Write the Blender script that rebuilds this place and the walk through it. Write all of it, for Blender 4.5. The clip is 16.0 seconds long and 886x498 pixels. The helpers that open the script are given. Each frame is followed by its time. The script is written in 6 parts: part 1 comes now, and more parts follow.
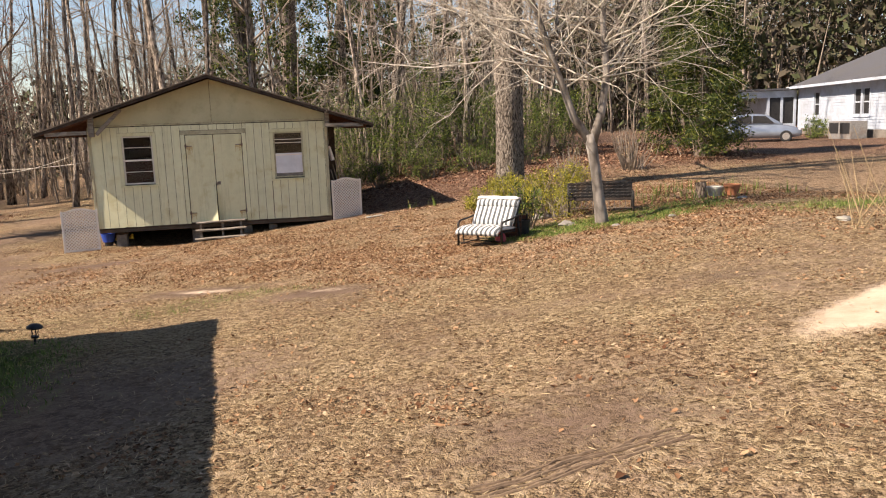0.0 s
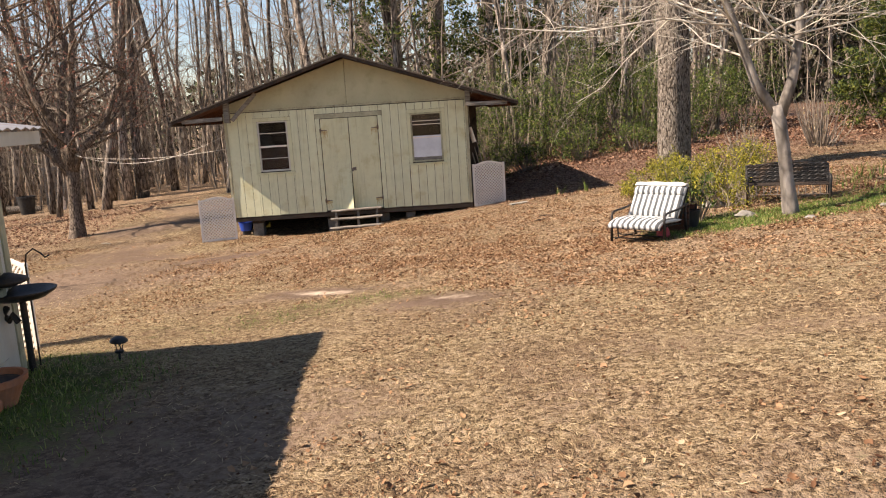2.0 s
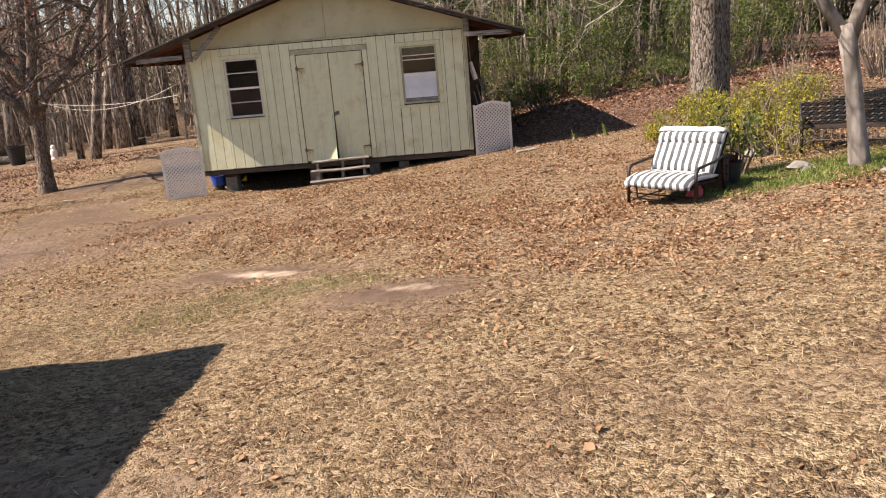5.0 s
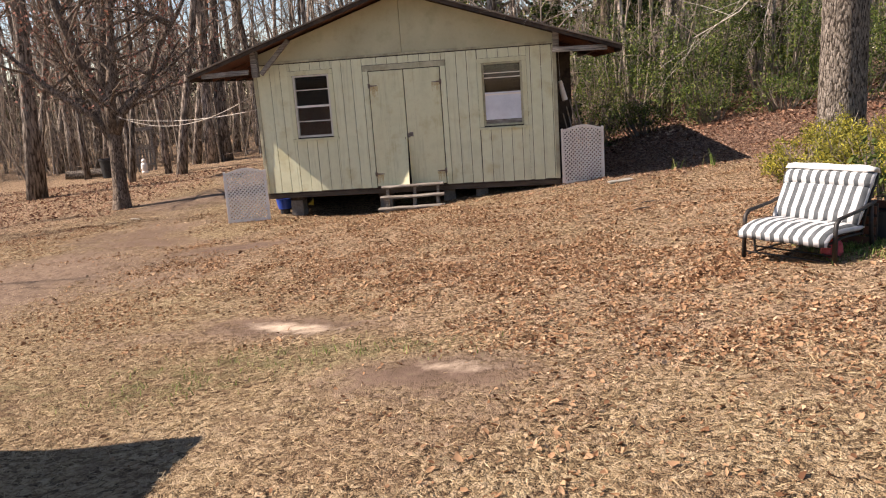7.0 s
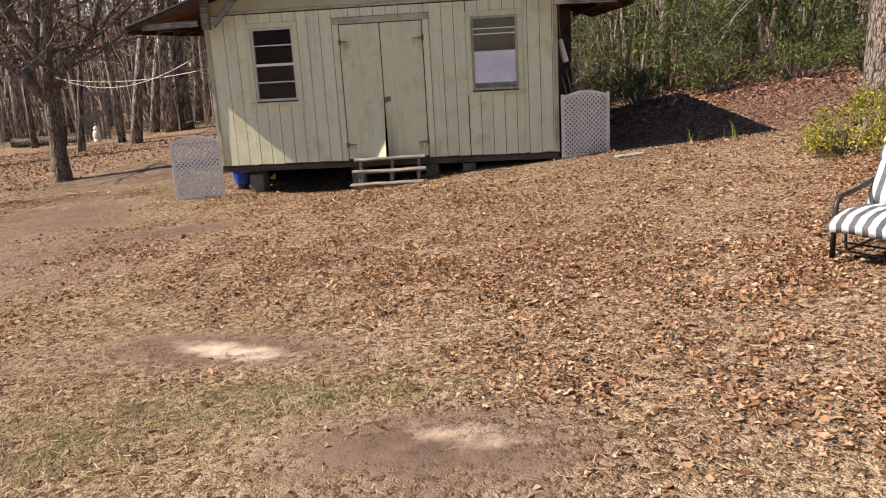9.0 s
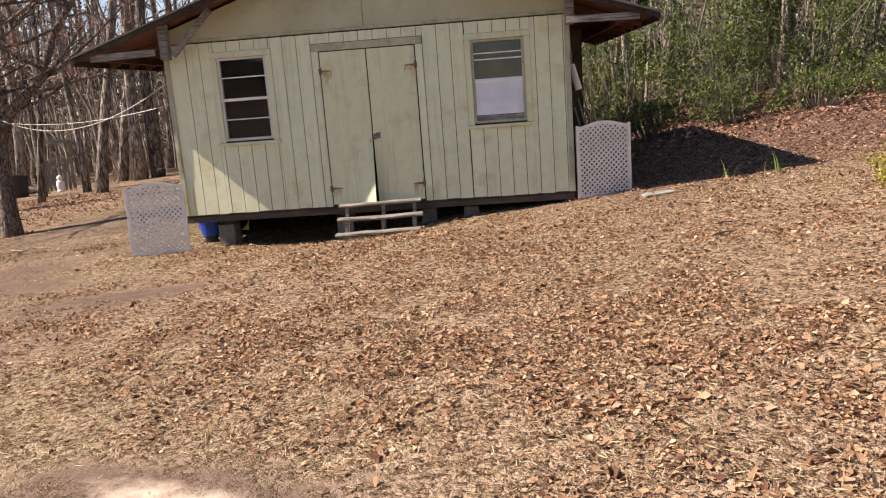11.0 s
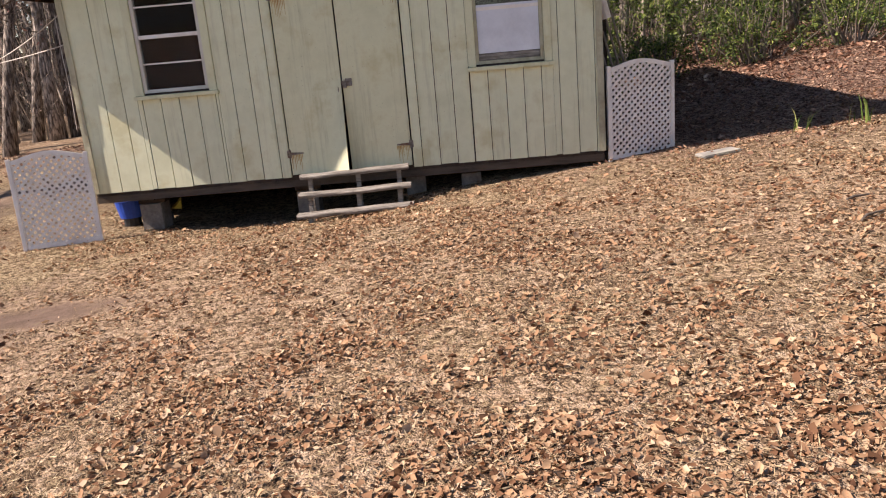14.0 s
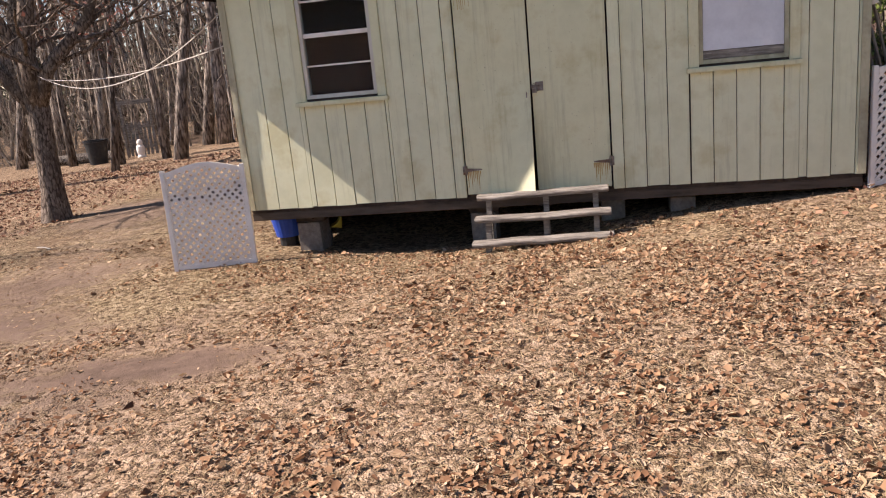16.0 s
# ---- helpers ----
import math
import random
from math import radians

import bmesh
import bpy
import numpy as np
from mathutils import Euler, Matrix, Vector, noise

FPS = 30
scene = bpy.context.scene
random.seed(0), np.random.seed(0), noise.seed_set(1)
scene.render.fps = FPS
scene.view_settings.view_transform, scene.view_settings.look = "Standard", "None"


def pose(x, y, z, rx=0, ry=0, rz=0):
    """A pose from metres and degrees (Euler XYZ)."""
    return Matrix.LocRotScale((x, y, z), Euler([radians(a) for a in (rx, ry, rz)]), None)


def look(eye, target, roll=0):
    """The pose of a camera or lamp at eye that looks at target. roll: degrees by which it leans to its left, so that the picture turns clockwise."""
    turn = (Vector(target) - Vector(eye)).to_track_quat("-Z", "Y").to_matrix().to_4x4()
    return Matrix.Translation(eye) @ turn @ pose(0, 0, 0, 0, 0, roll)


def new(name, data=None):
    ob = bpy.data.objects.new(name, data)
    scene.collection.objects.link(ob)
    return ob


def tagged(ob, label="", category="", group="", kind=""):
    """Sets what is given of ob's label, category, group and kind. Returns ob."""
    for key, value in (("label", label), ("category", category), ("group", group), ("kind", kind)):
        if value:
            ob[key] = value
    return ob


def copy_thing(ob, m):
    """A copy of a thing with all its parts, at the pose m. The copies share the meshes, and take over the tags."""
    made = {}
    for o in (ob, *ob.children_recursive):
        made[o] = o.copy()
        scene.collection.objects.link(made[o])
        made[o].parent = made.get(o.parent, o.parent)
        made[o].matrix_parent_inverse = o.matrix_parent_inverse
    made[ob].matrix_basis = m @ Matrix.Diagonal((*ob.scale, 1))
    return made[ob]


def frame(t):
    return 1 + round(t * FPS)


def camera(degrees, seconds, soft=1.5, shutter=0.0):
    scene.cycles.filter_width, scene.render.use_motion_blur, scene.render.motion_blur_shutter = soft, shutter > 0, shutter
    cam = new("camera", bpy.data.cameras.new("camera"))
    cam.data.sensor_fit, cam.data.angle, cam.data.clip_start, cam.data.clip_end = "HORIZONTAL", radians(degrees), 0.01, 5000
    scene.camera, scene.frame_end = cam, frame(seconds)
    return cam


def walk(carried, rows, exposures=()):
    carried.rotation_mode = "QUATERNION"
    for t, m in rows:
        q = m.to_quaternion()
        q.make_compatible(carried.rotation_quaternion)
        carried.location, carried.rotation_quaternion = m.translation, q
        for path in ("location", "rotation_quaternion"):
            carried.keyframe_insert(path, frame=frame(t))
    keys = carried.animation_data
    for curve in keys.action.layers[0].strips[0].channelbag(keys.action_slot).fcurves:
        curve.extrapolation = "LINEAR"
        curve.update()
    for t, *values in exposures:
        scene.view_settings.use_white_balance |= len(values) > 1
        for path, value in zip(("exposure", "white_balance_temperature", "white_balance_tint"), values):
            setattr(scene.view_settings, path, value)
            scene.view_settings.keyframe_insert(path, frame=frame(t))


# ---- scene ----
cam = camera(58.9, 16.0, soft=1.1)
PATH = [
    (0, (0.922, -20.25, 2.214), (1.371, -18.326, 1.9), -2.0),
    (0.5, (1.077, -19.777, 2.213), (1.401, -17.833, 1.875), -2.4),
    (1, (1.161, -19.389, 2.194), (1.376, -17.431, 1.848), -2.7),
    (1.5, (1.332, -19.025, 2.186), (1.456, -17.059, 1.842), -3.1),
    (2, (1.411, -18.544, 2.164), (1.469, -16.575, 1.819), -3.6),
    (2.5, (1.499, -18.191, 2.169), (1.521, -16.223, 1.816), -4.0),
    (3, (1.611, -17.77, 2.135), (1.609, -15.807, 1.756), -4.5),
    (3.5, (1.666, -17.402, 2.094), (1.666, -15.448, 1.669), -4.7),
    (3.7, (1.714, -17.236, 2.059), (1.719, -15.286, 1.612), -4.7),
    (5.8, (2.429, -15.614, 1.986), (2.325, -13.678, 1.498), -5.1),
    (6, (2.47, -15.449, 1.965), (2.339, -13.511, 1.49), -5.2),
    (6.5, (2.492, -15.034, 1.965), (2.286, -13.095, 1.52), -4.8),
    (7, (2.43, -14.618, 1.952), (2.167, -12.681, 1.527), -4.1),
    (7.5, (2.417, -14.198, 1.893), (2.125, -12.265, 1.47), -3.6),
    (8, (2.33, -13.733, 1.834), (2.071, -11.802, 1.384), -3.3),
    (8.5, (2.265, -13.215, 1.741), (2.066, -11.288, 1.244), -3.5),
    (9, (2.044, -12.793, 1.721), (1.849, -10.866, 1.225), -3.3),
    (9.2, (1.986, -12.606, 1.71), (1.777, -10.673, 1.239), -3.2),
    (11.3, (1.565, -10.827, 1.488), (1.461, -8.869, 1.094), -5.0),
    (11.5, (1.535, -10.642, 1.48), (1.484, -8.686, 1.066), -4.9),
    (12, (1.436, -10.224, 1.468), (1.438, -8.278, 1.007), -4.9),
    (12.5, (1.282, -9.82, 1.439), (1.277, -7.883, 0.942), -5.1),
    (13, (1.163, -9.387, 1.428), (1.161, -7.457, 0.904), -5.1),
    (13.5, (0.971, -9.006, 1.396), (0.974, -7.076, 0.872), -5.0),
    (14, (0.932, -8.578, 1.373), (0.916, -6.648, 0.847), -5.0),
    (14.5, (0.81, -8.258, 1.364), (0.745, -6.322, 0.867), -5.0),
    (15, (0.658, -7.846, 1.358), (0.536, -5.911, 0.866), -5.1),
    (15.5, (0.631, -7.431, 1.376), (0.38, -5.509, 0.882), -5.4),
    (16, (0.451, -7.206, 1.337), (0.066, -5.304, 0.854), -5.6),
]
walk(cam, [(t, look(eye, target, roll)) for t, eye, target, roll in PATH], [(0, 1.12, 7300, 18), (3, 1.24, 7100, 18), (6, 1.16, 6900, 20), (9, 1.04, 6780, 20), (11.5, 1.2, 6700, 20), (16, 1.17, 6550, 22)])

# ---- light ----
SUN = Vector((-1.0, -0.15, 0.945)).normalized()
world = bpy.data.worlds.new("sky")
scene.world = world
world.use_nodes = True
wn = world.node_tree
sky = wn.nodes.new("ShaderNodeTexSky")
sky.sky_type = "NISHITA"
sky.sun_disc = False
sky.sun_elevation = math.asin(SUN.z)
sky.sun_rotation = math.atan2(SUN.x, SUN.y)
sky.air_density, sky.dust_density, sky.ozone_density = 1.0, 0.1, 2.0
wn.nodes["Background"].inputs["Strength"].default_value = 0.073
wn.links.new(sky.outputs[0], wn.nodes["Background"].inputs["Color"])
sun = new("sun", bpy.data.lights.new("sun", "SUN"))
sun.data.energy, sun.data.angle, sun.data.color = 5.0, radians(0.55), (1.0, 0.93, 0.82)
sun.matrix_world = look((0, 0, 30), Vector((0, 0, 30)) - SUN)


# ---- materials ----
def ramp(nt, stops, source):
    node = nt.nodes.new("ShaderNodeValToRGB")
    el = node.color_ramp.elements
    while len(el) < len(stops):
        el.new(0.5)
    for e, (pos, col) in zip(el, stops):
        e.position, e.color = pos, (*col, 1)
    nt.links.new(source, node.inputs[0])
    return node.outputs[0]


def noise_node(nt, coord, scale, detail=4, rough=0.6, stretch=None):
    if stretch:
        mp = nt.nodes.new("ShaderNodeMapping")
        mp.inputs["Scale"].default_value = stretch
        nt.links.new(coord, mp.inputs[0])
        coord = mp.outputs[0]
    node = nt.nodes.new("ShaderNodeTexNoise")
    node.inputs["Scale"].default_value = scale
    node.inputs["Detail"].default_value = detail
    node.inputs["Roughness"].default_value = rough
    nt.links.new(coord, node.inputs["Vector"])
    return node.outputs["Fac"]


def flakes(nt, coord, scale, warp):
    """Small irregular flakes: a random value for each and the distance from its middle."""
    tw = nt.nodes.new("ShaderNodeTexNoise")
    tw.inputs["Scale"].default_value = scale * 0.7
    tw.inputs["Detail"].default_value = 3
    nt.links.new(coord, tw.inputs["Vector"])
    ad = nt.nodes.new("ShaderNodeVectorMath")
    ad.operation = "MULTIPLY_ADD"
    nt.links.new(tw.outputs["Color"], ad.inputs[0])
    ad.inputs[1].default_value = (warp, warp, warp)
    nt.links.new(coord, ad.inputs[2])
    vo = nt.nodes.new("ShaderNodeTexVoronoi")
    vo.inputs["Scale"].default_value = scale
    nt.links.new(ad.outputs[0], vo.inputs["Vector"])
    sp = nt.nodes.new("ShaderNodeSeparateColor")
    nt.links.new(vo.outputs["Color"], sp.inputs[0])
    return sp.outputs[0], vo.outputs["Distance"]


def mix(nt, fac, a, b, blend="MIX"):
    node = nt.nodes.new("ShaderNodeMix")
    node.data_type, node.blend_type = "RGBA", blend
    for sock, v in ((node.inputs[0], fac), (node.inputs[6], a), (node.inputs[7], b)):
        if isinstance(v, (int, float)):
            sock.default_value = v
        elif isinstance(v, tuple):
            sock.default_value = (*v, 1)
        else:
            nt.links.new(v, sock)
    return node.outputs[2]


def mapped(nt, value, lo, hi):
    node = nt.nodes.new("ShaderNodeMapRange")
    node.inputs[1].default_value, node.inputs[2].default_value = lo, hi
    nt.links.new(value, node.inputs[0])
    return node.outputs[0]


def math_node(nt, op, a, b=0.0):
    node = nt.nodes.new("ShaderNodeMath")
    node.operation = op
    for sock, v in zip(node.inputs, (a, b)):
        if isinstance(v, (int, float)):
            sock.default_value = v
        else:
            nt.links.new(v, sock)
    return node.outputs[0]


def bump(nt, height, strength, distance):
    node = nt.nodes.new("ShaderNodeBump")
    node.inputs["Strength"].default_value, node.inputs["Distance"].default_value = strength, distance
    nt.links.new(height, node.inputs["Height"])
    return node.outputs[0]


def base(name, rough=0.8, metal=0.0, spec=0.3):
    m = bpy.data.materials.new(name)
    m.use_nodes = True
    nt = m.node_tree
    b = nt.nodes["Principled BSDF"]
    b.inputs["Roughness"].default_value = rough
    b.inputs["Metallic"].default_value = metal
    b.inputs["Specular IOR Level"].default_value = spec
    coord = nt.nodes.new("ShaderNodeTexCoord").outputs["Object"]
    return m, nt, b, coord


def surface(name, dark, light, rough=0.8, scale=6.0, stretch=None, stain=None, stain_scale=1.2, relief=0.3, depth=0.004,
            metal=0.0, spec=0.3, vary=0.0):
    """Two-scale mottled surface: grain between dark and light, and broad stains."""
    m, nt, b, co = base(name, rough, metal, spec)
    g = noise_node(nt, co, scale, 6, 0.65, stretch)
    col = ramp(nt, ((0.3, dark), (0.7, light)), g)
    if stain:
        s = mapped(nt, noise_node(nt, co, stain_scale, 5, 0.7), 0.48, 0.72)
        col = mix(nt, s, col, stain)
    if vary:
        info = nt.nodes.new("ShaderNodeObjectInfo")
        v = nt.nodes.new("ShaderNodeHueSaturation")
        nt.links.new(math_node(nt, "ADD", math_node(nt, "MULTIPLY", info.outputs["Random"], vary), 1 - vary / 2), v.inputs["Value"])
        nt.links.new(col, v.inputs["Color"])
        col = v.outputs[0]
    nt.links.new(col, b.inputs["Base Color"])
    nt.links.new(bump(nt, g, relief, depth), b.inputs["Normal"])
    return m


def bark(name, furrow, dark, light, scale, stretch, depth, blotch=None, vary=0.0):
    """Upright plates with furrows between them."""
    m, nt, b, co = base(name, 0.95, 0, 0.15)
    mp = nt.nodes.new("ShaderNodeMapping")
    mp.inputs["Scale"].default_value = (1, 1, stretch)
    nt.links.new(co, mp.inputs[0])
    plate, away = flakes(nt, mp.outputs[0], scale, 0.05)
    grain = noise_node(nt, co, scale * 2.5, 5, 0.7, (1, 1, 0.3))
    col = ramp(nt, ((0.25, dark), (0.75, light)), math_node(nt, "ADD", math_node(nt, "MULTIPLY", plate, 0.45), math_node(nt, "MULTIPLY", grain, 0.55)))
    col = mix(nt, mapped(nt, away, 0.45, 0.75), col, furrow)
    if blotch:
        col = mix(nt, mapped(nt, noise_node(nt, co, 2.6, 4, 0.6), 0.5, 0.68), col, blotch)
    if vary:
        info = nt.nodes.new("ShaderNodeObjectInfo")
        v = nt.nodes.new("ShaderNodeHueSaturation")
        nt.links.new(math_node(nt, "ADD", math_node(nt, "MULTIPLY", info.outputs["Random"], vary), 1 - vary / 2), v.inputs["Value"])
        nt.links.new(col, v.inputs["Color"])
        col = v.outputs[0]
    nt.links.new(col, b.inputs["Base Color"])
    nt.links.new(bump(nt, math_node(nt, "SUBTRACT", grain, math_node(nt, "MULTIPLY", away, 1.6)), 1.0, depth), b.inputs["Normal"])
    return m


def weathered_paint(name, dark, light, vary):
    """Old house paint: soft mottling, upright streaks of grime, worn specks."""
    m, nt, b, co = base(name, 0.75, 0, 0.25)
    cloud = noise_node(nt, co, 2.2, 5, 0.65)
    streak = noise_node(nt, co, 14, 5, 0.7, (1, 1, 0.06))
    speck = noise_node(nt, co, 55, 3, 0.6)
    col = ramp(nt, ((0.3, dark), (0.7, light)), cloud)
    col = mix(nt, math_node(nt, "MULTIPLY", mapped(nt, streak, 0.52, 0.7), 0.45), col, (dark[0] * 0.62, dark[1] * 0.6, dark[2] * 0.55))
    col = mix(nt, math_node(nt, "MULTIPLY", mapped(nt, cloud, 0.52, 0.66), 0.6), col, (dark[0] * 0.8, dark[1] * 0.72, dark[2] * 0.55))
    col = mix(nt, math_node(nt, "MULTIPLY", mapped(nt, speck, 0.68, 0.74), 0.6), col, (0.2, 0.17, 0.12))
    if vary:
        info = nt.nodes.new("ShaderNodeObjectInfo")
        v = nt.nodes.new("ShaderNodeHueSaturation")
        nt.links.new(math_node(nt, "ADD", math_node(nt, "MULTIPLY", info.outputs["Random"], vary), 1 - vary / 2), v.inputs["Value"])
        nt.links.new(col, v.inputs["Color"])
        col = v.outputs[0]
    nt.links.new(col, b.inputs["Base Color"])
    nt.links.new(bump(nt, math_node(nt, "ADD", streak, speck), 0.3, 0.002), b.inputs["Normal"])
    return m


def leafy(name, stops, rough=0.7, through_light=0.25, spec=0.25):
    """Loose leaves or blades: one colour per piece, light shining through."""
    m, nt, b, co = base(name, rough, 0, spec)
    geo = nt.nodes.new("ShaderNodeNewGeometry")
    col = ramp(nt, stops, geo.outputs["Random Per Island"])
    nt.links.new(col, b.inputs["Base Color"])
    if through_light:
        tr = nt.nodes.new("ShaderNodeBsdfTranslucent")
        nt.links.new(col, tr.inputs["Color"])
        mx = nt.nodes.new("ShaderNodeMixShader")
        mx.inputs[0].default_value = through_light
        nt.links.new(b.outputs[0], mx.inputs[1])
        nt.links.new(tr.outputs[0], mx.inputs[2])
        nt.links.new(mx.outputs[0], nt.nodes["Material Output"].inputs["Surface"])
    return m


def ground_material():
    m, nt, b, co = base("yard_ground", 0.95, 0, 0.1)

    def attr(n):
        a = nt.nodes.new("ShaderNodeAttribute")
        a.attribute_name = n
        return a.outputs["Fac"]
    fine = noise_node(nt, co, 38, 6, 0.75)
    mid = noise_node(nt, co, 5, 5, 0.65)
    wide = noise_node(nt, co, 0.7, 4, 0.6)
    bits, away = flakes(nt, co, 26, 0.09)
    chaff, away2 = flakes(nt, co, 62, 0.05)
    both = math_node(nt, "ADD", math_node(nt, "MULTIPLY", bits, 0.45), math_node(nt, "ADD", math_node(nt, "MULTIPLY", chaff, 0.3), math_node(nt, "MULTIPLY", fine, 0.28)))
    straw = ramp(nt, ((0.23, (0.09, 0.058, 0.033)), (0.41, (0.27, 0.188, 0.104)), (0.57, (0.44, 0.325, 0.185)), (0.78, (0.62, 0.48, 0.3))), both)
    brown = ramp(nt, ((0.23, (0.065, 0.038, 0.023)), (0.42, (0.225, 0.144, 0.08)), (0.6, (0.4, 0.275, 0.16)), (0.8, (0.56, 0.415, 0.258))), both)
    straw = mix(nt, mapped(nt, wide, 0.4, 0.65), straw, brown)
    soil = ramp(nt, ((0.25, (0.07, 0.046, 0.032)), (0.5, (0.14, 0.095, 0.065)), (0.8, (0.25, 0.178, 0.122))), mid)
    soil = mix(nt, math_node(nt, "MULTIPLY", mapped(nt, both, 0.45, 0.75), 0.75), soil, (0.27, 0.19, 0.134))
    litter = ramp(nt, ((0.24, (0.08, 0.043, 0.027)), (0.42, (0.265, 0.182, 0.108)), (0.59, (0.46, 0.308, 0.19)), (0.8, (0.63, 0.455, 0.305))), both)
    green = ramp(nt, ((0.3, (0.045, 0.06, 0.02)), (0.7, (0.17, 0.19, 0.06))), fine)
    sand = ramp(nt, ((0.3, (0.38, 0.29, 0.205)), (0.7, (0.5, 0.395, 0.295))), mid)
    damp = ramp(nt, ((0.3, (0.068, 0.045, 0.032)), (0.7, (0.165, 0.11, 0.08))), math_node(nt, "ADD", math_node(nt, "MULTIPLY", mid, 0.8), math_node(nt, "MULTIPLY", both, 0.2)))
    ragged = math_node(nt, "ADD", math_node(nt, "MULTIPLY", math_node(nt, "SUBTRACT", mid, 0.5), 1.3), math_node(nt, "MULTIPLY", math_node(nt, "SUBTRACT", both, 0.5), 0.5))

    def mask(n, rag=1.0):
        return mapped(nt, math_node(nt, "ADD", attr(n), math_node(nt, "MULTIPLY", ragged, rag)), 0.22, 0.78)
    bare_mask, sand_mask = mask("bare", 0.6), mask("sand", 0.45)
    clods = mapped(nt, noise_node(nt, co, 11, 5, 0.75), 0.52, 0.66)
    straw = mix(nt, math_node(nt, "MULTIPLY", clods, 0.6), straw, (0.17, 0.11, 0.062))
    worn = mapped(nt, noise_node(nt, co, 1.7, 6, 0.75), 0.5, 0.62)
    straw = mix(nt, math_node(nt, "MULTIPLY", worn, 0.5), straw, (0.22, 0.14, 0.085))
    col = mix(nt, mask("leaf"), straw, litter)
    floor_litter = ramp(nt, ((0.2, (0.035, 0.018, 0.013)), (0.42, (0.15, 0.082, 0.055)), (0.62, (0.31, 0.19, 0.13)), (0.85, (0.5, 0.35, 0.25))), both)
    col = mix(nt, mask("humus"), col, floor_litter)
    col = mix(nt, mask("dirt"), col, soil)
    col = mix(nt, bare_mask, col, damp)
    col = mix(nt, mask("green"), col, green)
    col = mix(nt, sand_mask, col, sand)
    nt.links.new(col, b.inputs["Base Color"])
    h = math_node(nt, "ADD", math_node(nt, "SUBTRACT", math_node(nt, "MULTIPLY", both, 1.6), math_node(nt, "ADD", away, away2)), math_node(nt, "MULTIPLY", mid, 1.2))
    worked = nt.nodes.new("ShaderNodeBump")
    worked.inputs["Distance"].default_value = 0.03
    trodden = math_node(nt, "MAXIMUM", math_node(nt, "MAXIMUM", bare_mask, sand_mask), math_node(nt, "MULTIPLY", mask("dirt"), 0.7))
    nt.links.new(math_node(nt, "SUBTRACT", 1.0, math_node(nt, "MULTIPLY", trodden, 0.82)), worked.inputs["Strength"])
    nt.links.new(h, worked.inputs["Height"])
    nt.links.new(worked.outputs[0], b.inputs["Normal"])
    return m


GROUND = ground_material()
LITTER = leafy("fallen_leaf", ((0.0, (0.08, 0.038, 0.022)), (0.25, (0.19, 0.098, 0.053)), (0.55, (0.31, 0.178, 0.098)), (0.85, (0.41, 0.26, 0.15)), (1.0, (0.52, 0.375, 0.245))), 0.92, 0.12, 0.06)
RED_LITTER = leafy("red_brown_leaf", ((0.0, (0.06, 0.028, 0.02)), (0.4, (0.19, 0.096, 0.062)), (0.8, (0.33, 0.19, 0.12)), (1.0, (0.5, 0.34, 0.23))), 0.92, 0.12, 0.06)
STRAW = leafy("dry_grass", ((0.0, (0.16, 0.105, 0.055)), (0.5, (0.36, 0.26, 0.14)), (1.0, (0.58, 0.45, 0.27))), 0.8, 0.2)
GRASS = leafy("green_grass", ((0.0, (0.06, 0.1, 0.018)), (0.6, (0.17, 0.25, 0.05)), (1.0, (0.38, 0.38, 0.13))), 0.6, 0.3)
CEDAR = leafy("cedar_leaf", ((0.0, (0.015, 0.03, 0.008)), (0.55, (0.05, 0.075, 0.016)), (1.0, (0.2, 0.21, 0.04))), 0.6, 0.25)
THICKET = leafy("far_thicket", ((0.0, (0.03, 0.026, 0.02)), (0.45, (0.085, 0.07, 0.05)), (0.6, (0.05, 0.06, 0.028)), (0.85, (0.08, 0.09, 0.04)), (1.0, (0.12, 0.095, 0.065))), 0.95, 0.0)
BRUSH = leafy("brush_leaf", ((0.0, (0.022, 0.04, 0.011)), (0.55, (0.09, 0.13, 0.03)), (0.88, (0.21, 0.25, 0.055)), (1.0, (0.34, 0.37, 0.09))), 0.6, 0.35)
YELLOW = leafy("yellow_shrub_leaf", ((0.0, (0.07, 0.075, 0.018)), (0.5, (0.24, 0.23, 0.04)), (0.85, (0.42, 0.375, 0.055)), (1.0, (0.62, 0.52, 0.07))), 0.6, 0.35)
RUST_LEAF = leafy("reddish_buds", ((0.0, (0.2, 0.08, 0.06)), (1.0, (0.42, 0.2, 0.14))), 0.7, 0.2)
PAINT = weathered_paint("faded_sage_paint", (0.615, 0.605, 0.395), (0.77, 0.76, 0.535), 0.07)
TRIM = surface("weathered_trim_paint", (0.36, 0.33, 0.215), (0.54, 0.5, 0.34), 0.8, 14, (1, 1, 0.25), (0.25, 0.215, 0.14), 3, 0.4, 0.003)
# the wall's sage with the roof overhang's shade mixed into the colour
GABLE_SHADED = surface("shaded_gable_sage_paint", (0.4, 0.375, 0.235), (0.56, 0.53, 0.35), 0.8, 3, None, (0.33, 0.29, 0.18), 1.5, 0.15, 0.002)
DOOR = weathered_paint("door_sage_paint", (0.585, 0.565, 0.355), (0.74, 0.715, 0.48), 0.0)
GREYWOOD = surface("bare_grey_wood", (0.04, 0.032, 0.026), (0.4, 0.35, 0.29), 0.85, 46, (0.07, 1, 1), (0.15, 0.125, 0.1), 7, 1.0, 0.006)
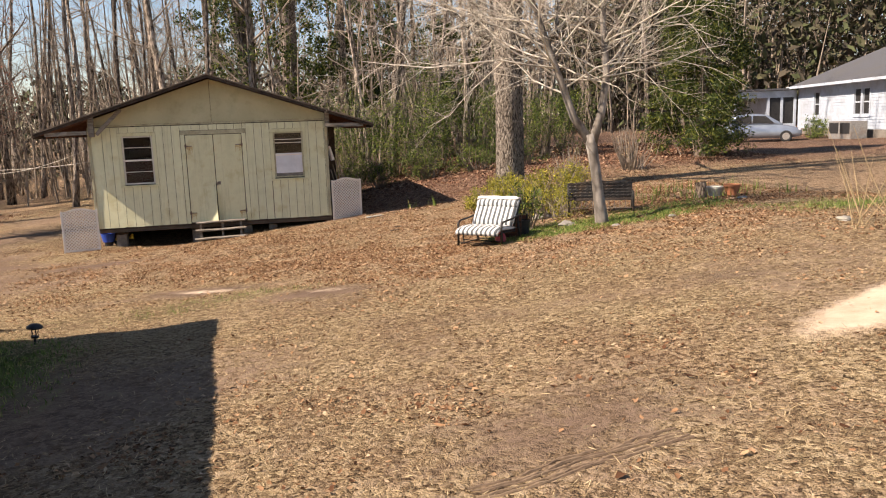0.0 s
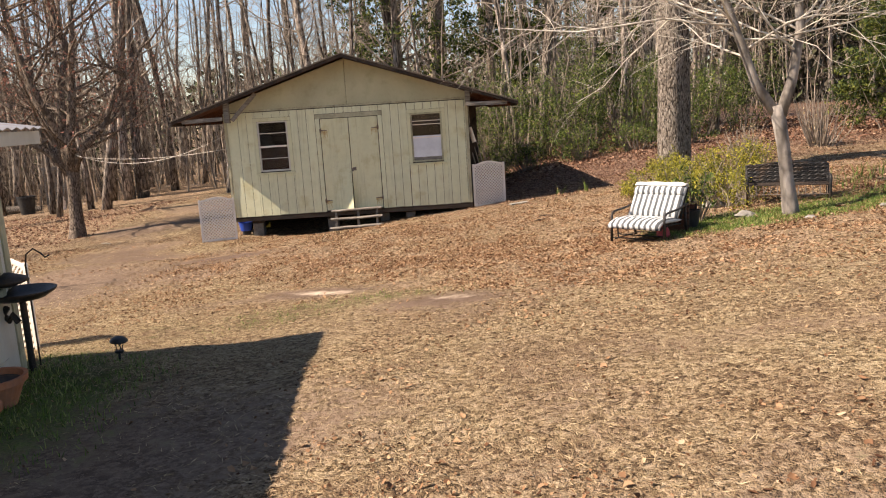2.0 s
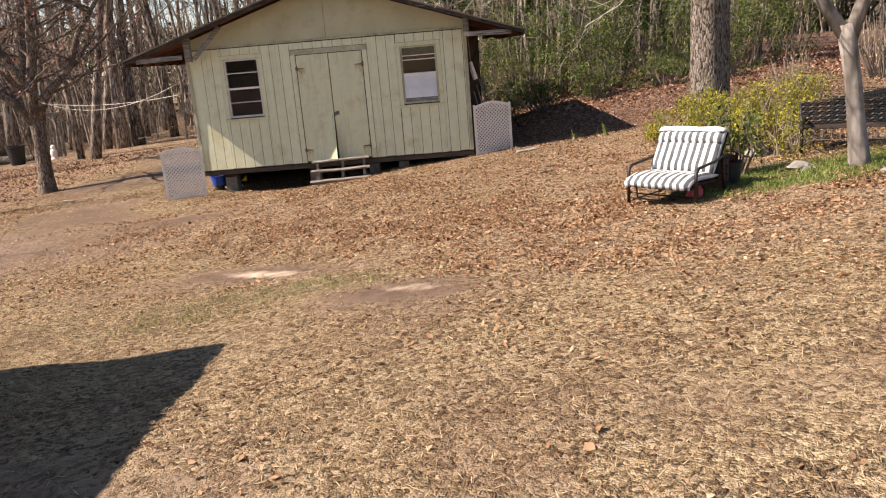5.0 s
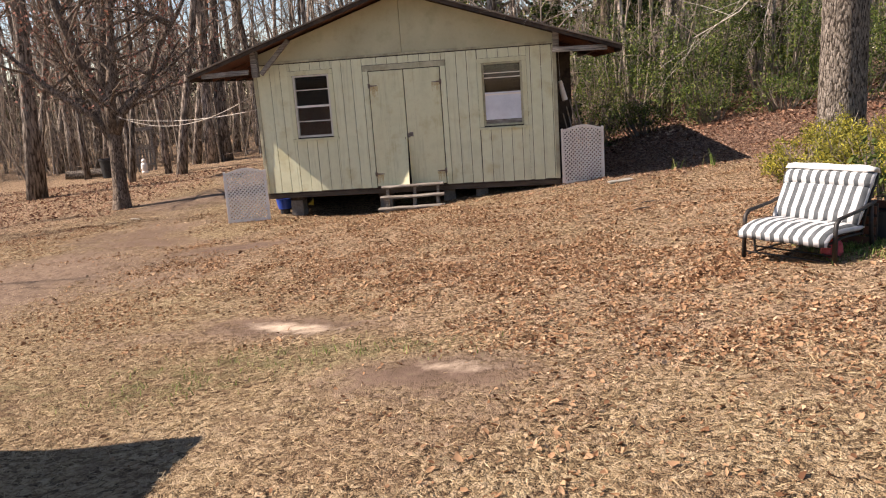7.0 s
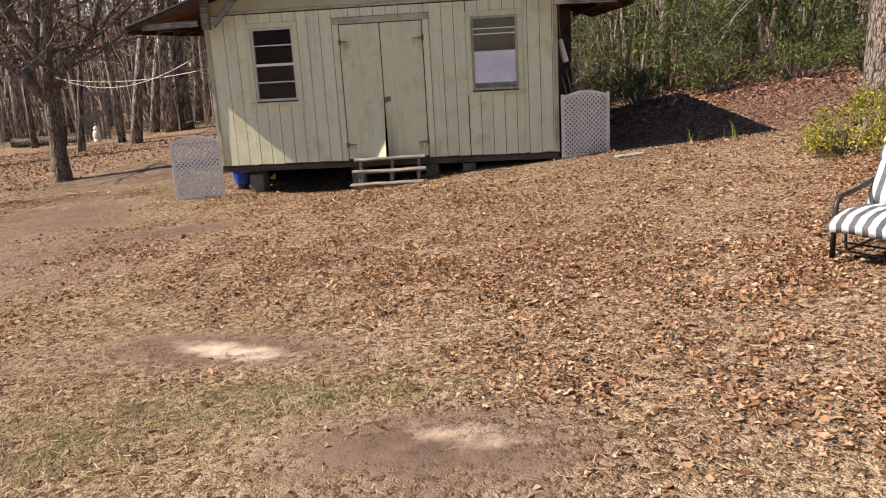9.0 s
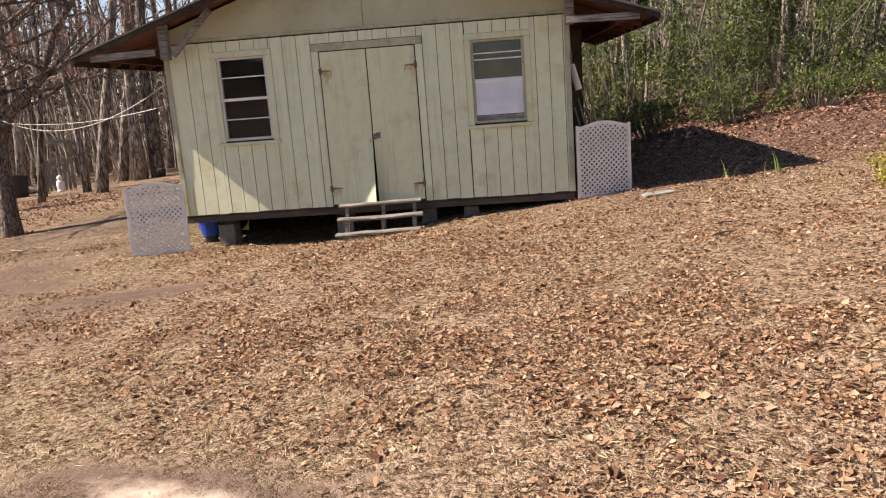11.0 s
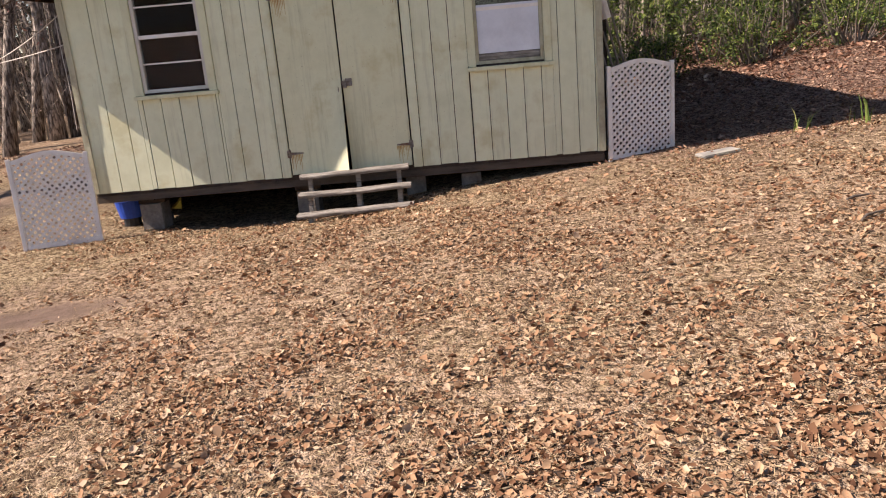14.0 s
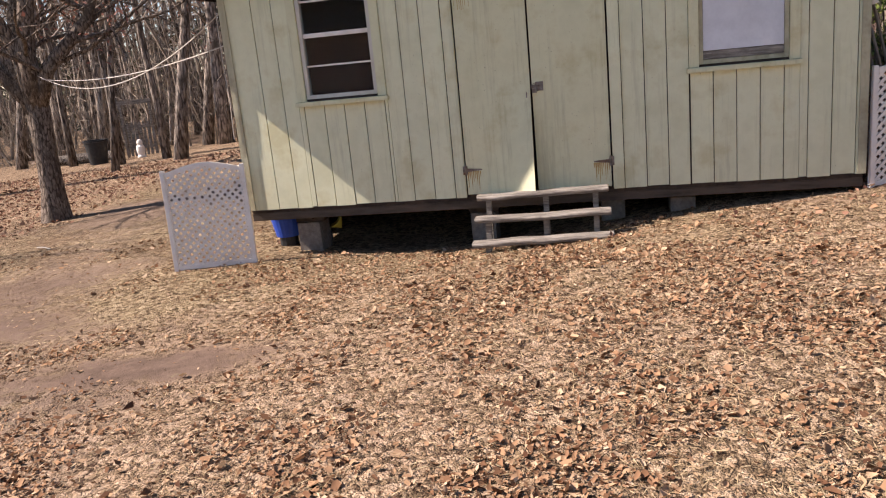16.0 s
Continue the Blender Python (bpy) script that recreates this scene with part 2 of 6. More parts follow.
# dark wood, deepened to hold the gloom inside and under the shed
DARKWOOD_AND_SHADE = surface("dark_wood_and_shade", (0.018, 0.013, 0.01), (0.065, 0.046, 0.034), 0.85, 14, None, (0.1, 0.07, 0.05), 2, 0.5, 0.004)
REDWOOD = surface("rust_brown_soffit", (0.09, 0.035, 0.022), (0.2, 0.09, 0.055), 0.85, 8, None, (0.08, 0.04, 0.03), 2, 0.3, 0.004)
ROOFING = surface("brown_roll_roofing", (0.05, 0.04, 0.033), (0.13, 0.105, 0.085), 0.9, 30, None, (0.17, 0.13, 0.1), 1.3, 0.5, 0.004)
BLOCK = surface("concrete_block", (0.14, 0.122, 0.105), (0.27, 0.24, 0.205), 0.95, 30, None, (0.13, 0.1, 0.075), 3, 0.6, 0.004)
LATTICE = surface("white_plastic_lattice", (0.78, 0.71, 0.63), (0.86, 0.8, 0.72), 0.5, 8, None, (0.66, 0.58, 0.5), 3, 0.1, 0.001)
IRON = surface("black_painted_iron", (0.012, 0.012, 0.013), (0.05, 0.045, 0.04), 0.5, 40, None, (0.08, 0.05, 0.03), 4, 0.2, 0.001, 0.4)
STEEL = surface("rusty_steel", (0.12, 0.085, 0.065), (0.33, 0.29, 0.25), 0.6, 30, None, (0.2, 0.09, 0.04), 8, 0.3, 0.001, 0.5)
RUST = surface("rust_streak", (0.4, 0.27, 0.1), (0.56, 0.43, 0.2), 0.85, 30, (1, 1, 0.2), (0.36, 0.17, 0.05), 8, 0.2, 0.001)
BARK_GREY = bark("grey_brown_bark", (0.07, 0.054, 0.043), (0.19, 0.15, 0.12), (0.47, 0.395, 0.325), 20, 0.2, 0.03, (0.11, 0.09, 0.07), 0.7)
BARK_OAK = bark("deep_furrowed_bark", (0.05, 0.039, 0.03), (0.15, 0.122, 0.096), (0.37, 0.315, 0.26), 36, 0.34, 0.03)
BARK_PALE = bark("smooth_pale_bark", (0.13, 0.112, 0.095), (0.19, 0.165, 0.14), (0.38, 0.335, 0.29), 8, 0.35, 0.008, (0.11, 0.092, 0.075))
BARK_BROWN = bark("brown_bark", (0.065, 0.048, 0.036), (0.15, 0.112, 0.085), (0.33, 0.26, 0.2), 34, 0.35, 0.012, (0.1, 0.078, 0.06))
TWIG = surface("bare_twigs", (0.13, 0.1, 0.075), (0.39, 0.32, 0.25), 0.9, 3, None, None, 1, 0.1, 0.001)
TERRACOTTA = surface("terracotta", (0.36, 0.13, 0.06), (0.52, 0.21, 0.1), 0.8, 10, None, (0.3, 0.15, 0.1), 4, 0.2, 0.002)
STONE = surface("pale_fieldstone", (0.14, 0.13, 0.11), (0.33, 0.3, 0.26), 0.9, 7, None, (0.3, 0.28, 0.2), 2, 0.7, 0.02)
# white paint, dimmed and blued to stand for a wall in shade
WHITE = surface("white_siding_in_shade", (0.4, 0.45, 0.52), (0.52, 0.57, 0.64), 0.6, 4, None, (0.34, 0.36, 0.39), 0.8, 0.1, 0.002)
CREAM = surface("cream_panel_paint", (0.56, 0.52, 0.44), (0.68, 0.64, 0.56), 0.6, 3, (1, 1, 0.4), (0.5, 0.44, 0.35), 1.2, 0.1, 0.002)
SHINGLE = surface("dark_grey_shingles", (0.045, 0.045, 0.05), (0.11, 0.11, 0.12), 0.9, 25, None, (0.08, 0.075, 0.07), 1, 0.4, 0.005)
TIN = surface("galvanised_tin", (0.45, 0.44, 0.42), (0.62, 0.6, 0.57), 0.45, 6, None, (0.4, 0.3, 0.22), 1.5, 0.2, 0.002, 0.7)
BLUE = surface("blue_plastic", (0.015, 0.05, 0.3), (0.03, 0.09, 0.45), 0.45, 5)
YELLOW_PLASTIC = surface("yellow_plastic", (0.6, 0.42, 0.03), (0.75, 0.55, 0.06), 0.45, 5)
BLACK_PLASTIC = surface("black_plastic", (0.015, 0.015, 0.016), (0.035, 0.034, 0.033), 0.5, 12)
BOARD = surface("white_board", (0.62, 0.62, 0.64), (0.74, 0.74, 0.76), 0.6, 3, None, (0.55, 0.55, 0.57), 2, 0.1, 0.002)
CARPAINT = surface("silver_blue_car_paint", (0.24, 0.28, 0.34), (0.3, 0.34, 0.4), 0.25, 2, None, None, 1, 0.02, 0.0005, 0.5, 0.5)
ROPE = surface("pale_rope", (0.36, 0.32, 0.27), (0.55, 0.5, 0.43), 0.9, 60)
GREYMETAL = surface("grey_metal_unit", (0.2, 0.19, 0.18), (0.34, 0.33, 0.31), 0.6, 10, None, (0.25, 0.2, 0.16), 2, 0.2, 0.002, 0.3)
SILL = surface("brown_sill_beam", (0.035, 0.027, 0.02), (0.12, 0.09, 0.066), 0.85, 14, (0.15, 1, 1), (0.1, 0.07, 0.05), 2, 0.5, 0.004)
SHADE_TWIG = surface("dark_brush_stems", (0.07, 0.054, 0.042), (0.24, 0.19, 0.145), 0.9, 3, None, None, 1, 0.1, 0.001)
PALE_TWIG = surface("pale_twigs", (0.4, 0.35, 0.285), (0.68, 0.62, 0.52), 0.85, 5, None, (0.24, 0.2, 0.16), 3, 0.2, 0.002)
SOIL = surface("bare_brown_soil", (0.1, 0.066, 0.044), (0.22, 0.152, 0.1), 0.95, 30, None, (0.26, 0.185, 0.12), 6, 0.6, 0.006)
RED_PLASTIC = surface("red_plastic", (0.4, 0.05, 0.06), (0.55, 0.09, 0.1), 0.5, 6)


def glass_material():
    m, nt, b, co = base("window_glass", 0.08, 0, 0.5)
    b.inputs["Transmission Weight"].default_value = 1.0
    b.inputs["Base Color"].default_value = (0.6, 0.62, 0.62, 1)
    b.inputs["IOR"].default_value = 1.45
    b.inputs["Roughness"].default_value = 0.03
    return m


def stripe_material():
    m, nt, b, co = base("striped_cushion_cloth", 0.9, 0, 0.15)
    sep = nt.nodes.new("ShaderNodeSeparateXYZ")
    nt.links.new(co, sep.inputs[0])
    saw = math_node(nt, "FRACT", math_node(nt, "ADD", math_node(nt, "DIVIDE", sep.outputs[0], 0.088), 40.2))
    s = mapped(nt, math_node(nt, "ABSOLUTE", math_node(nt, "SUBTRACT", saw, 0.5)), 0.215, 0.255)
    wear = noise_node(nt, co, 12, 5)
    pale = ramp(nt, ((0.3, (0.44, 0.44, 0.43)), (0.7, (0.58, 0.575, 0.56))), wear)
    grey = ramp(nt, ((0.3, (0.06, 0.066, 0.068)), (0.7, (0.12, 0.126, 0.13))), wear)
    nt.links.new(mix(nt, s, grey, pale), b.inputs["Base Color"])
    nt.links.new(bump(nt, noise_node(nt, co, 9, 3), 0.5, 0.02), b.inputs["Normal"])
    return m


GLASS = glass_material()
STRIPES = stripe_material()
CLOTH = surface("worn_white_cloth", (0.55, 0.54, 0.52), (0.68, 0.67, 0.65), 0.9, 10, None, (0.6, 0.56, 0.5), 4, 0.4, 0.006)


# ---- mesh building ----
class Solid:
    """Collects vertices and faces of one mesh."""

    def __init__(self):
        self.v, self.f = [], []

    def add(self, verts, faces):
        n = len(self.v)
        self.v.extend(tuple(p) for p in verts)
        self.f.extend(tuple(i + n for i in face) for face in faces)

    def box(self, x0, x1, y0, y1, z0, z1, m=None):
        pts = [Vector((x, y, z)) for z in (z0, z1) for y in (y0, y1) for x in (x0, x1)]
        if m is not None:
            pts = [m @ p for p in pts]
        self.add(pts, [(0, 2, 3, 1), (4, 5, 7, 6), (0, 1, 5, 4), (2, 6, 7, 3), (0, 4, 6, 2), (1, 3, 7, 5)])
        return self

    def beam(self, p, q, w, h):
        """A squared timber from p to q."""
        p, q = Vector(p), Vector(q)
        d = (q - p).normalized()
        side = d.cross(Vector((0, 0, 1)))
        side = side.normalized() if side.length > 1e-4 else Vector((1, 0, 0))
        up = side.cross(d)
        pts = [c + side * (a * w / 2) + up * (b * h / 2) for c in (p, q) for b in (-1, 1) for a in (-1, 1)]
        self.add(pts, [(0, 1, 3, 2), (4, 6, 7, 5), (0, 4, 5, 1), (2, 3, 7, 6), (0, 2, 6, 4), (1, 5, 7, 3)])
        return self

    def tube(self, pts, radii, sides=8, caps=True):
        pts = [Vector(p) for p in pts]
        if isinstance(radii, (int, float)):
            radii = [radii] * len(pts)
        rings, ref = [], None
        for i, p in enumerate(pts):
            d = pts[min(i + 1, len(pts) - 1)] - pts[max(i - 1, 0)]
            d = d.normalized() if d.length > 1e-7 else Vector((0, 0, 1))
            if ref is None:
                ref = d.orthogonal().normalized()
            ref = (ref - d * ref.dot(d))
            ref = ref.normalized() if ref.length > 1e-5 else d.orthogonal().normalized()
            other = d.cross(ref)
            rings.append([p + (ref * math.cos(a) + other * math.sin(a)) * radii[i] for a in (2 * math.pi * k / sides for k in range(sides))])
        verts = [v for r in rings for v in r]
        faces = [(i * sides + k, i * sides + (k + 1) % sides, (i + 1) * sides + (k + 1) % sides, (i + 1) * sides + k)
                 for i in range(len(pts) - 1) for k in range(sides)]
        if caps:
            faces += [tuple(reversed(range(sides))), tuple(range((len(pts) - 1) * sides, len(pts) * sides))]
        self.add(verts, faces)
        return self

    def lathe(self, profile, at=(0, 0, 0), sides=24):
        """profile: (radius, height) pairs turned about the upright axis."""
        at = Vector(at)
        verts = [at + Vector((r * math.cos(a), r * math.sin(a), z)) for r, z in profile for a in (2 * math.pi * k / sides for k in range(sides))]
        faces = [(i * sides + k, i * sides + (k + 1) % sides, (i + 1) * sides + (k + 1) % sides, (i + 1) * sides + k)
                 for i in range(len(profile) - 1) for k in range(sides)]
        faces += [tuple(reversed(range(sides))), tuple(range((len(profile) - 1) * sides, len(profile) * sides))]
        self.add(verts, faces)
        return self

    def prism(self, outline, y0, y1):
        """An upright outline of (x, z) pairs, thickened from y0 to y1."""
        n = len(outline)
        self.add([(x, y0, z) for x, z in outline] + [(x, y1, z) for x, z in outline],
                 [tuple(range(n)), tuple(reversed(range(n, 2 * n)))] + [(k, n + k, n + (k + 1) % n, (k + 1) % n) for k in range(n)])
        return self


def thing(name, label, category, at=(0, 0, 0), turn=0.0, group=""):
    ob = new(name)
    ob.empty_display_size = 0.2
    ob.matrix_world = pose(*at, 0, 0, turn)
    return tagged(ob, label, category, group)


def part(name, shape, material, parent=None, label="", bevel=0.0, smooth=False):
    me = bpy.data.meshes.new(name)
    me.from_pydata(shape.v, [], shape.f)
    bm = bmesh.new()
    bm.from_mesh(me)
    bmesh.ops.recalc_face_normals(bm, faces=bm.faces)
    if bevel:
        sharp = [e for e in bm.edges if len(e.link_faces) == 2 and e.calc_face_angle(0) > 0.5]
        bmesh.ops.bevel(bm, geom=sharp, offset=bevel, segments=2, affect="EDGES", clamp_overlap=True)
    if smooth:
        for f in bm.faces:
            f.smooth = True
    bm.to_mesh(me)
    bm.free()
    me.materials.append(material)
    ob = new(name, me)
    if parent:
        ob.parent = parent
    return tagged(ob, label)


def arrays(name, verts, faces, material, parent=None, smooth=False):
    """One mesh from number arrays; faces all have the same corner count."""
    me = bpy.data.meshes.new(name)
    n, k = faces.shape
    me.vertices.add(len(verts))
    me.vertices.foreach_set("co", np.ascontiguousarray(verts, np.float32).ravel())
    me.loops.add(n * k)
    me.loops.foreach_set("vertex_index", np.ascontiguousarray(faces, np.int32).ravel())
    me.polygons.add(n)
    me.polygons.foreach_set("loop_start", np.arange(0, n * k, k, dtype=np.int32))
    if smooth:
        me.polygons.foreach_set("use_smooth", np.ones(n, bool))
    me.update(calc_edges=True)
    me.materials.append(material)
    ob = new(name, me)
    if parent:
        ob.parent = parent
    return ob


def leaf_cloud(points, size, rng, aspect=0.55, flat=0.0, curl=0.25):
    """A small folded leaf at each point; flat 1 lays them down, 0 turns them any way."""
    n = len(points)
    a = rng.normal(size=(n, 3))
    a[:, 2] *= 1 - flat * 0.8
    a /= np.linalg.norm(a, axis=1)[:, None]
    b = rng.normal(size=(n, 3))
    b[:, 2] *= 1 - flat * 0.8
    b -= a * np.sum(a * b, axis=1)[:, None]
    b /= np.linalg.norm(b, axis=1)[:, None]
    c = np.cross(a, b)
    c *= np.where(c[:, 2:] < 0, -1, 1)
    s = (size * (0.45 + 1.15 * rng.random(n) ** 1.6))[:, None]
    w = s * aspect * rng.uniform(0.7, 1.2, n)[:, None]
    k = s * curl * rng.uniform(-0.3, 1.3, n)[:, None]
    p = np.asarray(points, float)
    j = rng.uniform(-0.28, 0.28, (2, n, 1)) * s
    u = rng.uniform(0.55, 1.35, (2, n, 1))
    verts = np.stack([p - a * s * 0.5 + c * k, p + b * w * 0.5 * u[0] + a * j[0] + c * k * 0.6, p, p - b * w * 0.5 * u[1] + a * j[1] + c * k * 0.9, p + a * s * 0.5 + c * k * 0.5], 1).reshape(-1, 3)
    i = np.arange(n)[:, None] * 5
    faces = np.concatenate([i + np.array([[0, 1, 2]]), i + np.array([[0, 2, 3]]), i + np.array([[1, 4, 2]]), i + np.array([[2, 4, 3]])])
    return verts, faces


def curled_leaves(points, size, rng, tilt=0.45):
    """A dry lobed leaf at each point: a ragged outline round a sunken middle, its rim curled up or down."""
    n, k = len(points), 5
    p = np.asarray(points, float)
    up = np.stack([rng.normal(0, tilt, n), rng.normal(0, tilt, n), np.ones(n)], 1)
    up /= np.linalg.norm(up, axis=1)[:, None]
    th = rng.uniform(0, 2 * np.pi, n)
    a = np.stack([np.cos(th), np.sin(th), np.zeros(n)], 1)
    a -= up * np.sum(a * up, axis=1)[:, None]
    a /= np.linalg.norm(a, axis=1)[:, None]
    b = np.cross(up, a)
    s = size * (0.5 + 1.0 * rng.random(n) ** 1.5)
    wide = rng.uniform(0.38, 0.75, n)
    curl = rng.uniform(-0.1, 0.45, n)
    ring = []
    for i in range(k):
        ang = 2 * np.pi * i / k + rng.uniform(-0.25, 0.25, n)
        r = s * 0.5 * rng.uniform(0.55, 1.2, n)
        cx, cy = np.cos(ang) * r, np.sin(ang) * r * wide
        rise = curl * r * (0.4 + np.abs(np.sin(ang))) + rng.normal(0, 0.08, n) * s
        ring.append(p + a * cx[:, None] + b * cy[:, None] + up * rise[:, None])
    verts = np.stack([p] + ring, 1).reshape(-1, 3)
    i = np.arange(n)[:, None] * (k + 1)
    faces = np.concatenate([i + np.array([[0, 1 + j, 1 + (j + 1) % k]]) for j in range(k)])
    return verts, faces


def straws(points, size, rng, width=0.0021):
    n = len(points)
    p = np.asarray(points, float)
    th = rng.uniform(0, 2 * np.pi, n)
    a = np.stack([np.cos(th), np.sin(th), rng.normal(0, 0.3, n)], 1) * (size * rng.uniform(0.5, 1.5, n))[:, None] * 0.5
    b = np.stack([-np.sin(th), np.cos(th), rng.normal(0, 0.5, n)], 1) * width
    verts = np.stack([p - a, p + b, p + a, p - b], 1).reshape(-1, 3)
    i = np.arange(n)[:, None] * 4
    return verts, np.concatenate([i + np.array([[0, 1, 2]]), i + np.array([[0, 2, 3]])])


def blades(points, height, rng, width=0.006, lean=0.5):
    n = len(points)
    p = np.asarray(points, float)
    th = rng.uniform(0, 2 * np.pi, n)
    side = np.stack([np.cos(th), np.sin(th), np.zeros(n)], 1)
    h = (height * rng.uniform(0.5, 1.4, n))[:, None]
    le = rng.normal(size=(n, 3)) * lean * h
    le[:, 2] = 0
    up = np.array([[0, 0, 1.0]])
    verts = np.stack([p - side * width, p + side * width, p + up * h * 0.6 + le * 0.4 + side * width * 0.6, p + up * h * 0.6 + le * 0.4 - side * width * 0.6, p + up * h * (1 - 0.3 * lean) + le], 1).reshape(-1, 3)
    i = np.arange(n)[:, None] * 5
    faces = np.concatenate([i + np.array([[0, 1, 2]]), i + np.array([[0, 2, 3]]), i + np.array([[3, 2, 4]])])
    return verts, faces


# ---- ground ----
def soft_plus(v, k):
    return np.logaddexp(0, np.asarray(v, float) * k) / k


def height(x, y):
    """The lie of the yard: falls towards the shed, rises to the garden bank and the neighbour's lot."""
    x, y = np.asarray(x, float), np.asarray(y, float)
    z = -0.30 + 0.055 * x + 0.05 * soft_plus(x - 4, 1.5) - 0.105 * soft_plus(x - 10, 0.6) + 0.06 / (1 + np.exp(-(x - 4.2) * 1.5))
    z = z + 0.055 * soft_plus(-(y + 6), 1.0) - 0.05 * soft_plus(-(y + 22), 0.5)
    bank = 1 / (1 + np.exp(-(x - 5) * 1.2))
    z = z + bank * 0.5 * (1 - np.exp(-soft_plus(y - 0.5, 1.0) * 0.16))
    z = z + 0.045 * soft_plus(-(x + 24), 0.3)
    z = z + 0.2 * np.exp(-((x + 2.6) / 1.6) ** 2 - ((y + 13) / 3.0) ** 2) - 0.19 * np.exp(-((x + 0.8) / 1.6) ** 2 - ((y - 0.6) / 1.5) ** 2) - 0.38 * np.exp(-((x - 27) / 6) ** 2 - ((y - 17) / 7) ** 2)
    return z + 0.02 * np.sin(x * 1.3 + y * 0.7) * np.sin(y * 1.1 - x * 0.4)


def gz(x, y):
    return float(height(x, y))


def value_noise(x, y, seed):
    """Smooth random field, 0 to 1."""
    rng = np.random.default_rng(seed)
    t = rng.random((64, 64))
    xi, yi = np.floor(x).astype(int), np.floor(y).astype(int)
    fx, fy = x - xi, y - yi
    fx, fy = fx * fx * (3 - 2 * fx), fy * fy * (3 - 2 * fy)
    g = lambda a, b: t[a % 64, b % 64]
    return (g(xi, yi) * (1 - fx) + g(xi + 1, yi) * fx) * (1 - fy) + (g(xi, yi + 1) * (1 - fx) + g(xi + 1, yi + 1) * fx) * fy


def patchy(x, y, seed, size):
    return 0.65 * value_noise(x / size, y / size, seed) + 0.35 * value_noise(x / size * 2.7, y / size * 2.7, seed + 9)


def blob(x, y, cx, cy, rx, ry, turn=0.0):
    c, s = math.cos(radians(turn)), math.sin(radians(turn))
    u, v = (x - cx) * c + (y - cy) * s, -(x - cx) * s + (y - cy) * c
    return np.exp(-((u / rx) ** 2 + (v / ry) ** 2))


def cover(x, y):
    """How much dirt, leaf litter, green and pale sand lies at a place."""
    x, y = np.clip(np.asarray(x, float), -80, 80), np.clip(np.asarray(y, float), -80, 80)
    n1, n2 = patchy(x, y, 3, 2.2), patchy(x, y, 7, 0.9)
    track = np.exp(-((y + 12.6 + 0.2 * (x - 3)) / 1.3) ** 2) / (1 + np.exp(-(x - 2.5)))
    lane = np.exp(-((x + 5.5 + 0.10 * y) / 1.9) ** 2) / (1 + np.exp(-(y + 6.5))) / (1 + np.exp((y - 11) * 0.7))
    lane2 = np.exp(-((y + 4.6 - 0.12 * x) / 1.2) ** 2) / (1 + np.exp((x + 3.5)))
    dirt = np.clip(1.1 * blob(x, y, -1.2, -14.4, 1.5, 2.8) + 0.2 * blob(x, y, -5.2, -3.4, 3.0, 1.5) + 0.75 * track + lane + 0.35 * lane2 + 0.9 * blob(x, y, 0.0, -8.0, 1.5, 0.5) + 0.75 * blob(x, y, 1.6, -9.6, 1.1, 0.5)
                   + 0.45 * blob(x, y, 2.6, -15.6, 1.4, 0.9, 30) + 0.35 * blob(x, y, 0.6, -13.6, 1.3, 1.2) + 0.7 * (n1 - 0.62) * 2, 0, 1)
    fall = np.clip(0.75 * np.exp(-((y + 5.6 - 0.1 * (x - 5)) / 2.9) ** 2) / (1 + np.exp(-(x - 0.3) * 0.9)) + 0.6 * np.exp(-((y + 2.6) / 2.6) ** 2) / (1 + np.exp(-(x + 3.2) * 1.5)) + 0.4 * (n1 - 0.45), 0, 1)
    wood = 1 / (1 + np.exp(-(y - 1.5 + 0 * x) * 1.2)) * (1 / (1 + np.exp(-(np.abs(x + 5.5) - 2.2) * 1.5)))
    right = 1 / (1 + np.exp(-(y - (-0.5 + 0.05 * x)) * 1.5)) / (1 + np.exp(-(x - 2.5) * 2)) / (1 + np.exp((x - 11.5) * 0.9))
    fall = np.clip(fall + 0.75 * blob(x, y, -2.5, -4.3, 1.5, 0.9) + 0.8 * blob(x, y, -4.4, -2.6, 1.7, 0.5, 8) + 0.7 * blob(x, y, -7.2, 1.2, 1.6, 1.6, 20) + 0.5 * blob(x, y, -5.9, -3.2, 1.6, 0.5, 8) + 0.75 * blob(x, y, 5.8, -8.6, 3.6, 1.9, 0) - 0.55 * blob(x, y, 2.9, -4.4, 1.7, 1.0), 0, 1)
    leaf = np.clip(np.maximum(np.maximum(fall, 0.85 * wood), right) - 0.7 * np.clip(lane, 0, 1), 0, 1)
    green = np.clip(1.4 * blob(x, y, -2.3, -12.6, 1.1, 2.0, 0) + 1.1 * blob(x, y, 7.3, -7.05, 2.0, 0.6, 6) + 0.8 * blob(x, y, 5.9, -6.9, 0.9, 0.6)
                    + 0.6 * blob(x, y, 10.4, -9.2, 1.3, 1.2) + 0.45 * blob(x, y, 9.4, -5.4, 2.0, 0.8) + 0.42 * blob(x, y, -0.3, -9.3, 1.3, 0.8, 10) + 0.3 * blob(x, y, 1.0, -8.9, 0.9, 0.35) + 0.2 * blob(x, y, 4.4, -1.6, 1.0, 0.5, 20) + 0.3 * (n2 - 0.6) * (y < -8), 0, 1)
    sand = np.clip(0.95 * blob(x, y, 0.1, -7.97, 0.6, 0.14, -26) + 0.62 * blob(x, y, 1.8, -9.55, 0.36, 0.14, -20) + 2.6 * blob(x, y, 6.5, -14.85, 1.3, 0.34, 16), 0, 1)
